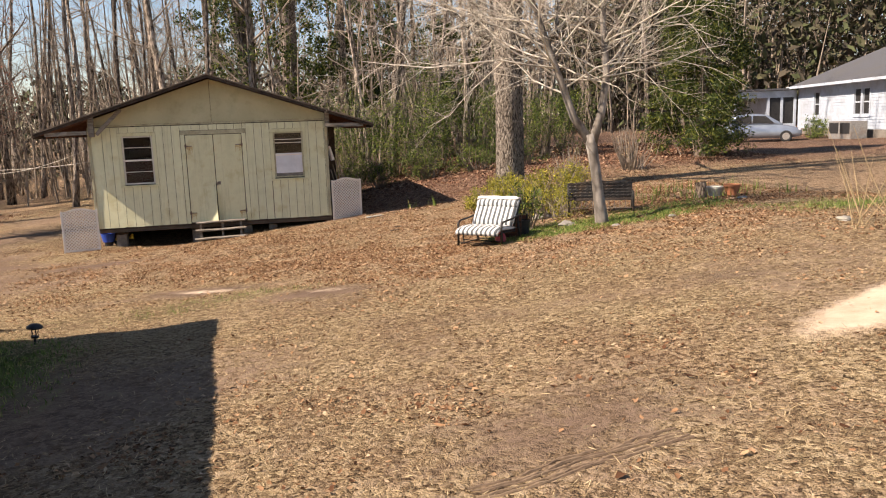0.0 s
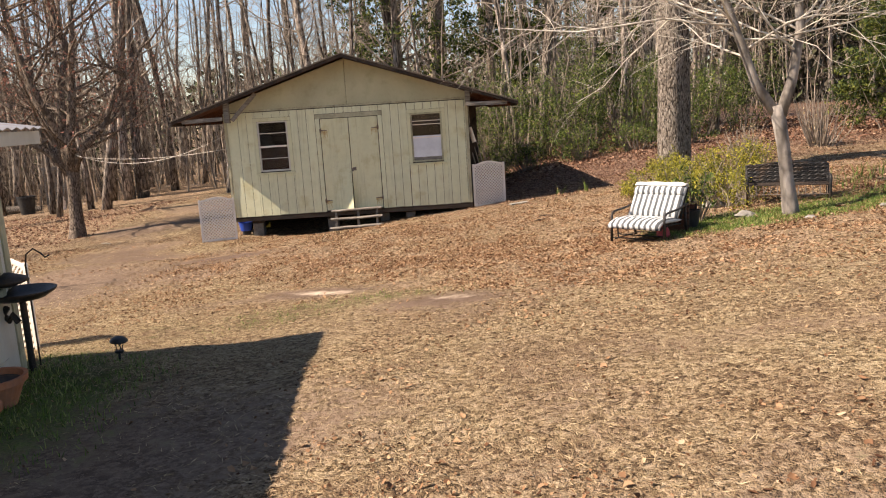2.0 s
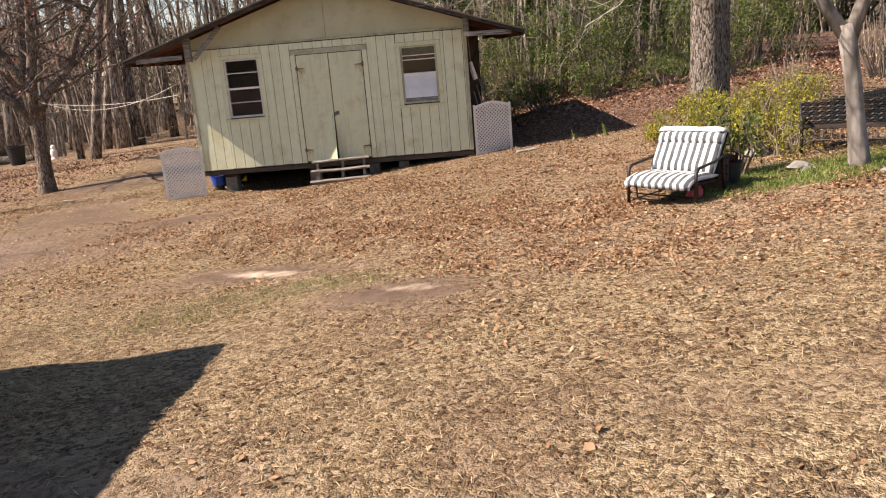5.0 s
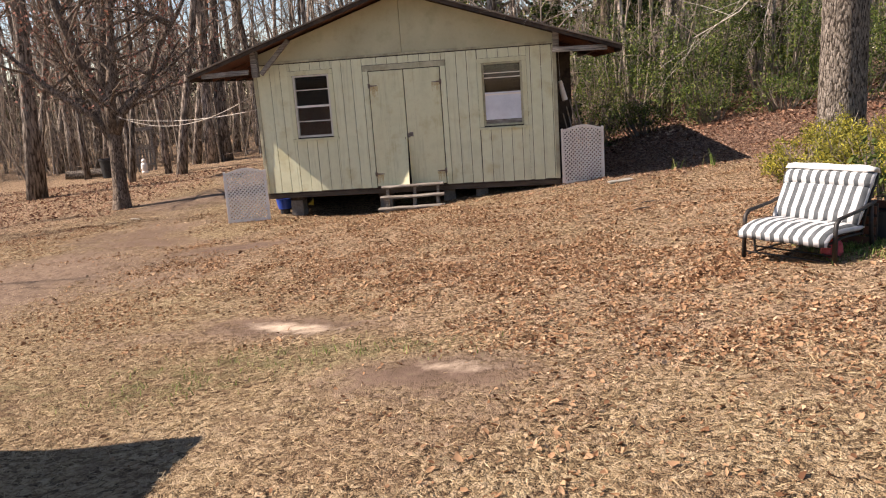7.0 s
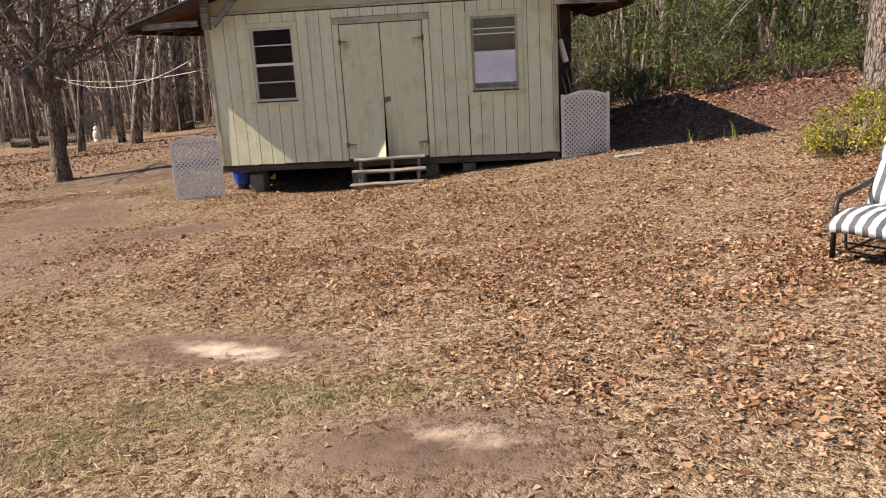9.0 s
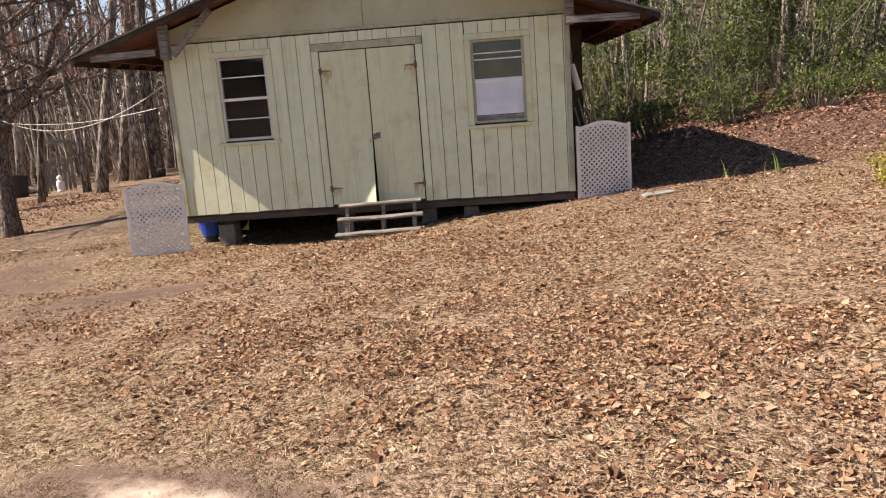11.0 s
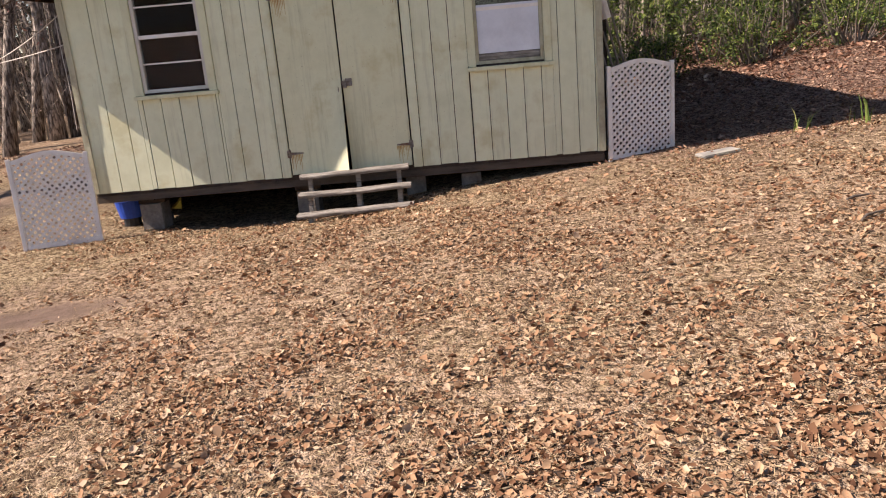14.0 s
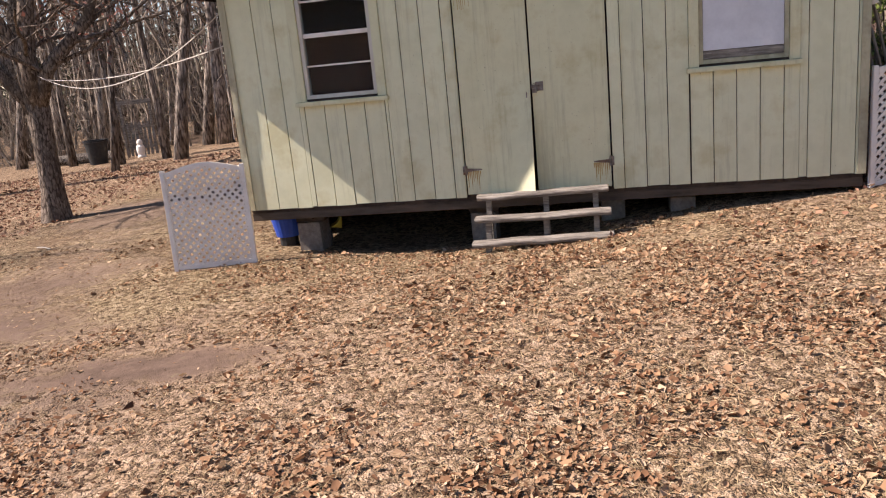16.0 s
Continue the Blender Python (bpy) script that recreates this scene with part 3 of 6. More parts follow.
    bare = np.clip(0.8 * blob(x, y, -0.15, -7.8, 1.2, 0.38, -24) + 0.65 * blob(x, y, 1.55, -9.6, 0.9, 0.38, -15) + 0.55 * blob(x, y, 2.6, -16.0, 1.3, 0.7, 20) + 0.6 * blob(x, y, -2.6, -3.0, 1.2, 0.35, 5)
                   + 0.35 * blob(x, y, 0.6, -10.4, 2.4, 1.0) + 0.3 * blob(x, y, -2.2, -2.85, 1.3, 0.35, 4) + 0.75 * blob(x, y, -4.6, -1.6, 2.2, 0.55, -20) + 0.55 * blob(x, y, -5.6, -0.3, 1.6, 0.5, -10) + 0.4 * blob(x, y, -3.6, -3.7, 1.6, 0.35, 6)
                   + 0.5 * blob(x, y, 4.5, -12.8, 2.6, 0.5, -8) + 0.25 * blob(x, y, -6.0, -2.2, 1.6, 0.4), 0, 1)
    humus = np.clip(np.maximum(right * (y > -3.4) * np.clip((y + 3.4) * 1.2, 0, 1), 0.8 * wood * (x > -3)), 0, 1)
    return dirt, leaf, green, sand, bare, humus


def axis(lo, hi, step, far):
    core = list(np.arange(lo, hi + step / 2, step))
    out, d, edge = [], step, hi
    while edge < far:
        d *= 1.25
        edge += d
        out.append(edge)
    return np.array([lo - (v - hi) for v in reversed(out)] + core + out)


def build_ground():
    xs, ys = axis(-9, 12, 0.14, 900), axis(-21, 3, 0.14, 900)
    gx, gy = np.meshgrid(xs, ys)
    x, y = gx.ravel(), gy.ravel()
    z = height(np.clip(x, -60, 60), np.clip(y, -60, 80))
    near = (np.abs(x) < 14) & (y > -24) & (y < 6)
    z = z + near * (0.03 * (patchy(x, y, 11, 0.5) - 0.5) + 0.015 * (patchy(x, y, 12, 0.2) - 0.5))
    nx, ny = len(xs), len(ys)
    i = (np.arange(ny - 1)[:, None] * nx + np.arange(nx - 1)[None, :]).ravel()
    ob = arrays("ground", np.stack([x, y, z], 1), np.stack([i, i + 1, i + nx + 1, i + nx], 1), GROUND, smooth=True)
    for name, val in zip(("dirt", "leaf", "green", "sand", "bare", "humus"), cover(x, y)):
        ob.data.attributes.new(name, "FLOAT", "POINT").data.foreach_set("value", np.ascontiguousarray(val, np.float32))
    tagged(ob, "dry tan winter yard with dirt tracks and leaf litter", "ground", kind="structure")


build_ground()


# ---- the shed ----
SHED_L, SHED_R, SHED_BACK, EAVE_Z, RIDGE_X, RIDGE_Z = -2.895, 2.715, 5.4, 2.28, -0.07, 3.56


def window_unit(shed, x0, x1, z0, z1, boarded):
    """A wooden window: casing, sill, sash bars and panes."""
    win = part("window", Solid().box(x0, x0 + 0.035, -0.012, 0.07, z0, z1).box(x1 - 0.035, x1, -0.012, 0.07, z0, z1)
               .box(x0 + 0.035, x1 - 0.035, -0.012, 0.07, z1 - 0.03, z1).box(x0 + 0.035, x1 - 0.035, -0.012, 0.07, z0, z0 + 0.035), TRIM if boarded else CREAM, shed, "weathered sash frame", 0.003)
    w = 0.085
    for n, bx in (("casing", (x0 - w, x0 - 0.002, z0 - 0.02, z1 + 0.002)), ("casing", (x1 + 0.002, x1 + w, z0 - 0.02, z1 + 0.002)), ("casing", (x0 - w, x1 + w, z1 + 0.004, z1 + w))):
        part(n, Solid().box(bx[0], bx[1], -0.034, -0.002, bx[2], bx[3]), DOOR, win, bevel=0.004)
    part("sill", Solid().box(x0 - w - 0.02, x1 + w + 0.02, -0.07, 0.0, z0 - 0.065, z0 - 0.022), DOOR, win, bevel=0.006)
    mid = (z0 + z1) / 2
    part("meeting_rail", Solid().box(x0 + 0.035, x1 - 0.035, 0.0, 0.045, mid - 0.02, mid + 0.02), LATTICE, win, "white painted meeting rail", 0.003)
    for k, z in enumerate((z0 + 0.26 * (z1 - z0), z0 + 0.765 * (z1 - z0))):
        part("glazing_bar", Solid().box(x0 + 0.035, x1 - 0.035, 0.012, 0.036, z - 0.008, z + 0.008), LATTICE, win)
    for a, b in ((z0 + 0.035, z0 + 0.26 * (z1 - z0)), (z0 + 0.26 * (z1 - z0), mid), (mid, z0 + 0.765 * (z1 - z0)), (z0 + 0.765 * (z1 - z0), z1 - 0.03)):
        ob = part("pane", Solid().box(x0 + 0.036, x1 - 0.036, 0.022, 0.026, a + 0.009, b - 0.009), GLASS, win)
        ob.visible_shadow = False
    if boarded:
        part("bottom_board", Solid().box(x0 + 0.037, x1 - 0.037, 0.002, 0.016, z0 + 0.037, z0 + 0.106), GREYWOOD, win, "split grey board below the panel", 0.003)
        part("white_panel", Solid().box(x0 + 0.037, x1 - 0.037, 0.001, 0.009, z0 + 0.11, mid + 0.04), BOARD, win, "white panel covering the lower sash", 0.002)
        part("glazing_bar", Solid().box(x0 + 0.035, x1 - 0.035, 0.0, 0.036, z1 - 0.19, z1 - 0.175), LATTICE, win)
    else:
        part("curtain", Solid().box(x0 - 0.02, x1 + 0.02, 0.16, 0.165, z0 - 0.05, mid), REDWOOD, win, "dark reddish curtain behind the lower panes")


def door_leaf(shed, x0, x1, z0, z1, hinge_left):
    nx, nz = 10, 24
    s = Solid()
    for y in (-0.004, -0.042):
        for k in range(nz + 1):
            for i in range(nx + 1):
                u, v = i / nx, k / nz
                free = u if hinge_left else 1 - u
                warp = -0.17 * max(0.0, (free - 0.25) / 0.75) ** 1.2 * max(0.0, 1 - v * 2.1) ** 0.9 if hinge_left else 0.006 * free * max(0.0, 1 - 2 * v)
                s.v.append((x0 + (x1 - x0) * u, y + warp, z0 + (z1 - z0) * v))
    row, lay = nx + 1, (nx + 1) * (nz + 1)
    for k in range(nz):
        for i in range(nx):
            a = k * row + i
            s.f.append((a, a + 1, a + row + 1, a + row))
            s.f.append((lay + a, lay + a + row, lay + a + row + 1, lay + a + 1))
    edge = [i for i in range(nx)] + [k * row + nx for k in range(nz)] + [nz * row + i for i in range(nx, 0, -1)] + [k * row for k in range(nz, 0, -1)]
    for a, b in zip(edge, edge[1:] + edge[:1]):
        s.f.append((a, lay + a, lay + b, b))
    leaf = part("door", s, DOOR, shed, "flat painted plywood door leaf")
    hx = x0 if hinge_left else x1
    d = 1 if hinge_left else -1
    for z in (z0 + 0.23, z1 - 0.26):
        h = Solid().box(min(hx - 0.03 * d, hx + 0.014 * d), max(hx - 0.03 * d, hx + 0.014 * d), -0.05, -0.0425, z - 0.04, z + 0.04)
        pts = [(hx + 0.014 * d, -0.049, z - 0.016), (hx + 0.014 * d, -0.049, z + 0.016), (hx + 0.15 * d, -0.049, z + 0.006), (hx + 0.15 * d, -0.049, z - 0.006)]
        h.add(pts + [(a, -0.0432, c) for a, b, c in pts], [(0, 1, 2, 3), (7, 6, 5, 4), (0, 4, 5, 1), (1, 5, 6, 2), (2, 6, 7, 3), (3, 7, 4, 0)])
        h.tube([(hx, -0.053, z - 0.05), (hx, -0.053, z + 0.05)], 0.007, 8)
        part("strap_hinge", h, STEEL, leaf, "rusty strap hinge")
        drip = Solid()
        rr = random.Random(int(z * 100) + hinge_left)
        for k in range(9):
            a = hx + d * (0.016 + 0.0165 * k)
            wd, ln = rr.uniform(0.005, 0.0078), rr.uniform(0.04, 0.2)
            drip.add([(a - wd, -0.0428, z - 0.012), (a + wd, -0.0428, z - 0.012), (a + wd * 0.3, -0.0428, z - 0.012 - ln), (a - wd * 0.3, -0.0428, z - 0.012 - ln)], [(0, 1, 2, 3)])
        part("rust_stain", drip, RUST, leaf, "rust drips below the hinge")
    return leaf


def roof_z(x):
    return RIDGE_Z - abs(x - RIDGE_X) * (RIDGE_Z - EAVE_Z) / 3.92


def build_shed():
    shed = thing("shed", "sage green plywood shed with low gable roof on blocks", "shed")
    wins = ((-2.17, -1.475, 1.03, 2.18), (1.385, 2.11, 1.03, 2.16))
    doors = (-0.72, 0.625, 0.03, 2.165)
    # front wall core with its three openings
    cols = [(SHED_L, wins[0][0], []), (wins[0][0], wins[0][1], [wins[0][2:]]), (wins[0][1], doors[0], []), (doors[0], doors[1], [(0.02, doors[3])]),
            (doors[1], wins[1][0], []), (wins[1][0], wins[1][1], [wins[1][2:]]), (wins[1][1], SHED_R, [])]
    for a, b, gaps in cols:
        z = 0.0
        for lo, hi in gaps + [(2.42, 2.42)]:
            if lo - z > 0.001:
                part("wall_panel", Solid().box(a, b, 0.0, 0.09, z, lo), DARKWOOD_AND_SHADE, shed)
            z = hi
    # the unlit room is put into the dark colour of these walls
    for a, b, n in ((SHED_L, SHED_L + 0.09, "side_wall"), (SHED_R - 0.09, SHED_R, "side_wall")):
        part(n, Solid().box(a, b, 0.092, SHED_BACK, 0.0, roof_z(SHED_L if a < 0 else SHED_R) - 0.03), DARKWOOD_AND_SHADE, shed)
    part("back_wall", Solid().prism([(SHED_L, 0), (SHED_R, 0), (SHED_R, 2.4), (RIDGE_X, 3.45), (SHED_L, 2.4)], SHED_BACK + 0.002, SHED_BACK + 0.09), DARKWOOD_AND_SHADE, shed)
    part("floor", Solid().box(SHED_L, SHED_R, 0.0, SHED_BACK + 0.09, -0.035, -0.003), DARKWOOD_AND_SHADE, shed)
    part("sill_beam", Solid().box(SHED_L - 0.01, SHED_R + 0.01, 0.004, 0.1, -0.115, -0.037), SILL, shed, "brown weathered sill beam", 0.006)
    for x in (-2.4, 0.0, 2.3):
        part("skid", Solid().box(x - 0.07, x + 0.07, 0.122, SHED_BACK, -0.15, -0.037), DARKWOOD_AND_SHADE, shed)
    for x, y in ((-2.41, 0.35), (-0.62, 0.35)):
        part("pier_timber", Solid().box(x - 0.14, x + 0.16, y - 0.12, y + 0.12, max(gz(x, y) + 0.162, -0.198), -0.153 if x < -1 else -0.039), DARKWOOD_AND_SHADE, shed, "dark timber packed on the block", 0.006)
    # dark boards added behind the front blocks to keep daylight out of the crawl space
    part("light_block_board", Solid().box(SHED_L + 0.02, SHED_L + 0.05, 0.95, SHED_BACK, -0.75, -0.037), DARKWOOD_AND_SHADE, shed)
    part("light_block_board", Solid().box(SHED_R - 0.05, SHED_R - 0.02, 0.3, SHED_BACK, -0.6, -0.037), DARKWOOD_AND_SHADE, shed)
    part("light_block_board", Solid().box(SHED_L + 0.06, SHED_R - 0.06, SHED_BACK - 0.04, SHED_BACK, -0.75, -0.152), DARKWOOD_AND_SHADE, shed)
    # grooved siding boards
    rng = random.Random(4)
    holes = [(w[0] - 0.087, w[1] + 0.087, w[2] - 0.068, w[3] + 0.089) for w in wins] + [(doors[0] - 0.105, doors[1] + 0.105, -1, 2.278)]
    grooves = [SHED_L] + [-2.6 + 0.197 * k for k in range(10)] + [-0.55 + 0.2 * k for k in range(7)] + [0.925 + 0.1913 * k for k in range(10)] + [SHED_R]
    for x, x1 in zip(grooves, grooves[1:]):
        cuts = sorted({x, x1, *[h[k] for h in holes for k in (0, 1) if x < h[k] < x1]})
        for a, b in zip(cuts, cuts[1:]):
            spans = [(0.002, 2.405)]
            for h in holes:
                if h[0] <= (a + b) / 2 <= h[1]:
                    spans = [(0.002, h[2]), (h[3], 2.405)]
            ga = 0.004 if a == x else 0.0015
            gb = 0.004 if b == x1 else 0.0015
            for lo, hi in spans:
                if hi - lo > 0.03 and b - a > 0.03:
                    dz = rng.uniform(-0.008, 0.004)
                    part("plank", Solid().box(a + ga, b - gb, -0.017 - rng.uniform(0, 0.003), -0.001, lo + (dz if lo < 0.01 else 0), hi), PAINT, shed)
    # gable above, its sage darkened for the shade under the overhang
    gable_top = 0.06
    sl = (RIDGE_Z - EAVE_Z) / 3.92
    seam = -0.06
    g0, g1 = SHED_L, SHED_R
    part("gable_panel", Solid().prism([(g0, 2.465), (seam - 0.004, 2.465), (seam - 0.004, RIDGE_Z - gable_top - abs(seam - RIDGE_X) * sl), (g0, roof_z(g0) - gable_top)], -0.012, 0.08), GABLE_SHADED, shed)
    part("gable_panel", Solid().prism([(seam + 0.004, 2.465), (g1, 2.465), (g1, roof_z(g1) - gable_top), (seam + 0.004, RIDGE_Z - gable_top - abs(seam - RIDGE_X) * sl)], -0.012, 0.08), GABLE_SHADED, shed)
    part("gable_ledge", Solid().box(g0, g1, -0.03, 0.085, 2.424, 2.462), TRIM, shed, bevel=0.005)
    for a in (SHED_L - 0.02, SHED_R - 0.05):
        part("corner_board", Solid().box(a, a + 0.07, -0.036, -0.022, 0.0, 2.42), TRIM, shed, bevel=0.003)
    # door casing
    part("door_casing", Solid().box(-0.82, -0.722, -0.036, -0.002, 0.0, 2.17), PAINT, shed, bevel=0.004)
    part("door_casing", Solid().box(0.627, 0.725, -0.036, -0.002, 0.0, 2.17), PAINT, shed, bevel=0.004)
    part("door_casing", Solid().box(-0.82, 0.725, -0.036, -0.002, 2.172, 2.27), TRIM, shed, bevel=0.004)
    left = door_leaf(shed, -0.706, -0.067, 0.03, 2.158, True)
    right = door_leaf(shed, -0.05, 0.611, 0.03, 2.158, False)
    hasp = Solid().box(-0.11, 0.05, -0.05, -0.0432, 0.955, 0.985).box(-0.02, 0.05, -0.053, -0.0435, 0.93, 1.01)
    hasp.box(-0.05, -0.01, -0.075, -0.051, 0.915, 0.955).tube([(-0.045, -0.063, 0.955), (-0.045, -0.063, 0.985), (-0.03, -0.063, 0.998), (-0.015, -0.063, 0.985), (-0.015, -0.063, 0.955)], 0.004, 6)
    part("hasp", hasp, STEEL, right, "rusty hasp with padlock")
    part("second_hasp", Solid().box(-0.12, -0.075, -0.05, -0.0432, 0.86, 0.95).tube([(-0.1, -0.06, 0.93), (-0.1, -0.075, 0.89), (-0.1, -0.06, 0.86)], 0.005, 6), STEEL, left, "rusty staple on the door edge")
    window_unit(shed, *wins[0], False)
    window_unit(shed, *wins[1], True)
    # roof
    tip_l, tip_r = RIDGE_X - 3.92, RIDGE_X + 3.92
    y0, y1 = -0.53, SHED_BACK + 0.4
    for sgn, tip in ((-1, tip_l), (1, tip_r)):
        n = 14
        xs = [RIDGE_X + (tip - RIDGE_X) * k / n for k in range(n + 1)]
        rr = random.Random(8 + sgn)
        top = [(x, roof_z(x) + 0.035 + rr.uniform(-0.006, 0.006)) for x in xs]
        low = [(x, roof_z(x) + 0.008) for x in reversed(xs)]
        part("roof_covering", Solid().prism(top + low, y0 - 0.03, y1), ROOFING, shed, "worn brown roll roofing")
        part("roof_deck", Solid().prism([(RIDGE_X, RIDGE_Z + 0.006), (tip, roof_z(tip) + 0.006), (tip, roof_z(tip) - 0.018), (RIDGE_X, RIDGE_Z - 0.018)], y0 + 0.03, y1 - 0.02), REDWOOD, shed, "rust brown roof boards")
        part("rake_board", Solid().prism([(RIDGE_X, RIDGE_Z + 0.005), (tip, roof_z(tip) + 0.005), (tip, roof_z(tip) - 0.06), (RIDGE_X, RIDGE_Z - 0.065)], y0 - 0.004, y0 + 0.028), DARKWOOD_AND_SHADE, shed, "dark rake board")
        for y in np.arange(0.5, y1, 0.61):
            part("rafter", Solid().prism([(RIDGE_X, RIDGE_Z - 0.02), (tip - sgn * 0.05, roof_z(tip) - 0.02), (tip - sgn * 0.05, roof_z(tip) - 0.09), (RIDGE_X, RIDGE_Z - 0.13)], y, y + 0.04), REDWOOD, shed)
        wall = SHED_L if sgn < 0 else SHED_R
        part("outrigger", Solid().beam((tip - sgn * 0.25, y0 + 0.07, 2.28), (wall - sgn * 0.06, y0 + 0.07, 2.30), 0.045, 0.09), GREYWOOD, shed, "grey timber under the eave", 0.004)
        part("fascia", Solid().beam((tip - sgn * 0.02, y0 + 0.03, EAVE_Z - 0.04), (tip - sgn * 0.02, y1, EAVE_Z - 0.04), 0.025, 0.09), DARKWOOD_AND_SHADE, shed)
        part("eave_beam", Solid().beam((tip - sgn * 0.45, y0 + 0.1, 2.28), (tip - sgn * 0.45, y1, 2.28), 0.05, 0.1), REDWOOD, shed)
    part("post_block", Solid().box(-2.82, -2.70, -0.36, -0.24, 2.2, roof_z(-2.75) - 0.02), GREYWOOD, shed, bevel=0.006)
    part("post_block", Solid().box(2.68, 2.79, -0.2, -0.09, 2.26, roof_z(2.75) - 0.02), GREYWOOD, shed, bevel=0.006)
    part("brace", Solid().beam((-2.66, -0.3, 2.25), (-2.08, -0.3, 2.82), 0.05, 0.085), GREYWOOD, shed, "diagonal grey brace", 0.004)
    part("eave_post", Solid().box(2.74, 3.02, 1.1, 1.16, gz(2.9, 1.1) - 0.05, 2.3), DARKWOOD_AND_SHADE, shed, "dark board standing under the eave")


def block(name_label, x, y, z0, z1, w=0.4, d=0.2, turn=0):
    ob = thing("concrete_block", name_label, "block", (x, y, z0), turn, "blocks under the shed")
    s = Solid()
    hgt = z1 - z0
    s.box(-w / 2, w / 2, -d / 2, -d / 2 + 0.035, 0, hgt).box(-w / 2, w / 2, d / 2 - 0.035, d / 2, 0, hgt)
    for a in (-w / 2, -0.018, w / 2 - 0.036):
        s.box(a, a + 0.036, -d / 2 + 0.036, d / 2 - 0.036, 0, hgt)
    part("shell", s, BLOCK, ob, bevel=0.004)
    return ob


def build_steps():
    st = thing("wooden_steps", "three rough grey wooden steps below the shed doors", "steps")
    rng = random.Random(2)
    for k, (z, y, x0, x1, tilt) in enumerate(((0.035, -0.20, -0.60, 0.575, 0.012), (-0.145, -0.335, -0.615, 0.59, 0.01), (-0.335, -0.455, -0.635, 0.605, 0.008))):
        pts = [(x0 + (x1 - x0) * i / 6, y + rng.uniform(-0.006, 0.006), z + tilt * (i / 6 - 0.5) * 2 + rng.uniform(-0.005, 0.005)) for i in range(7)]
        t = Solid()
        prof = [(-0.065, -0.024), (0.065, -0.024), (0.075, 0.0), (0.06, 0.022), (-0.055, 0.026), (-0.075, 0.004)]
        n = len(prof)
        for (px, py, pz) in pts:
            t.v.extend((px, py + a, pz + b) for a, b in prof)
        for i in range(6):
            for j in range(n):
                t.f.append((i * n + j, i * n + (j + 1) % n, (i + 1) * n + (j + 1) % n, (i + 1) * n + j))
        t.f += [tuple(range(n)), tuple(range(6 * n, 7 * n))]
        part("tread", t, GREYWOOD, st, bevel=0.004)
    for x in (-0.5, 0.02, 0.46):
        for y, top in ((-0.46, -0.36), (-0.33, -0.17), (-0.19, 0.01)):
            g = gz(x, y)
            part("leg", Solid().box(x - 0.025, x + 0.025, y - 0.02, y + 0.02, g - 0.06, top), GREYWOOD, st, bevel=0.003)


def lattice_panel(label, at, turn, width, tall, lean):
    """An arched panel of crossed slats in a white frame with posts."""
    ob = thing("lattice_panel", label, "lattice", at, turn, "white lattice panels")
    ob.matrix_world = pose(*at, lean, 0, turn)
    arch = lambda x: tall - 0.07 + 0.075 * math.sin(math.pi * min(max(x / width, 0), 1)) ** 1.5
    for x in (0.02, width - 0.02):
        part("post", Solid().box(x - 0.022, x + 0.022, -0.02, 0.02, -0.05, tall - 0.045), LATTICE, ob, bevel=0.004)
    n = 16
    xs = [0.045 + (width - 0.09) * k / n for k in range(n + 1)]
    part("top_rail", Solid().prism([(x, arch(x)) for x in xs] + [(x, arch(x) - 0.045) for x in reversed(xs)], -0.015, 0.015), LATTICE, ob)
    part("bottom_rail", Solid().box(0.044, width - 0.044, -0.015, 0.015, 0.04, 0.085), LATTICE, ob, bevel=0.003)
    lo, x0, x1 = 0.07, 0.035, width - 0.035
    pitch, w = 0.073, 0.0125
    for sgn, y in ((1, -0.006), (-1, 0.004)):
        for k in range(-30, 60):
            c = k * pitch
            pts = []
            m = 60
            for i in range(m + 1):
                x = x0 + (x1 - x0) * i / m
                z = c + sgn * (x - x0)
                if lo < z < arch(x) - 0.025:
                    pts.append((x, z))
            if len(pts) > 1:
                (xa, za), (xb, zb) = pts[0], pts[-1]
                s = Solid()
                dx, dz = -sgn * w / math.sqrt(2) * 0.99, w / math.sqrt(2)
                q = [(xa + dx, za + dz), (xa - dx, za - dz), (xb - dx, zb - dz), (xb + dx, zb + dz)]
                s.add([(x, y - 0.004, z) for x, z in q] + [(x, y + 0.004, z) for x, z in q],
                      [(0, 1, 2, 3), (7, 6, 5, 4), (0, 4, 5, 1), (1, 5, 6, 2), (2, 6, 7, 3), (3, 7, 4, 0)])
                part("slat", s, LATTICE, ob)
    return ob


build_shed()
build_steps()
for x, y, lab in ((-2.41, 0.25, "weathered grey concrete block under the shed corner"), (-0.62, 0.25, "weathered grey concrete block under the shed"),
                  (0.62, 0.3, "weathered grey concrete block under the shed"), (1.25, 0.22, "weathered grey concrete block under the shed")):
    block(lab, x, y + 0.1, gz(x, y + 0.1) - 0.03, max(gz(x, y + 0.1) + 0.16, -0.2) if x < 0 else -0.152, 0.24 if x < 0 else 0.22, 0.3)
lattice_panel("white arched lattice panel leaning at the shed corner", (-3.60, -0.42, gz(-3.6, -0.42) - 0.03), 14, 0.80, 1.06, -4)
lattice_panel("white arched lattice panel standing beside the shed wall", (2.77, 0.0, gz(2.77, 0.0) - 0.03), 14, 0.80, 1.10, 0)


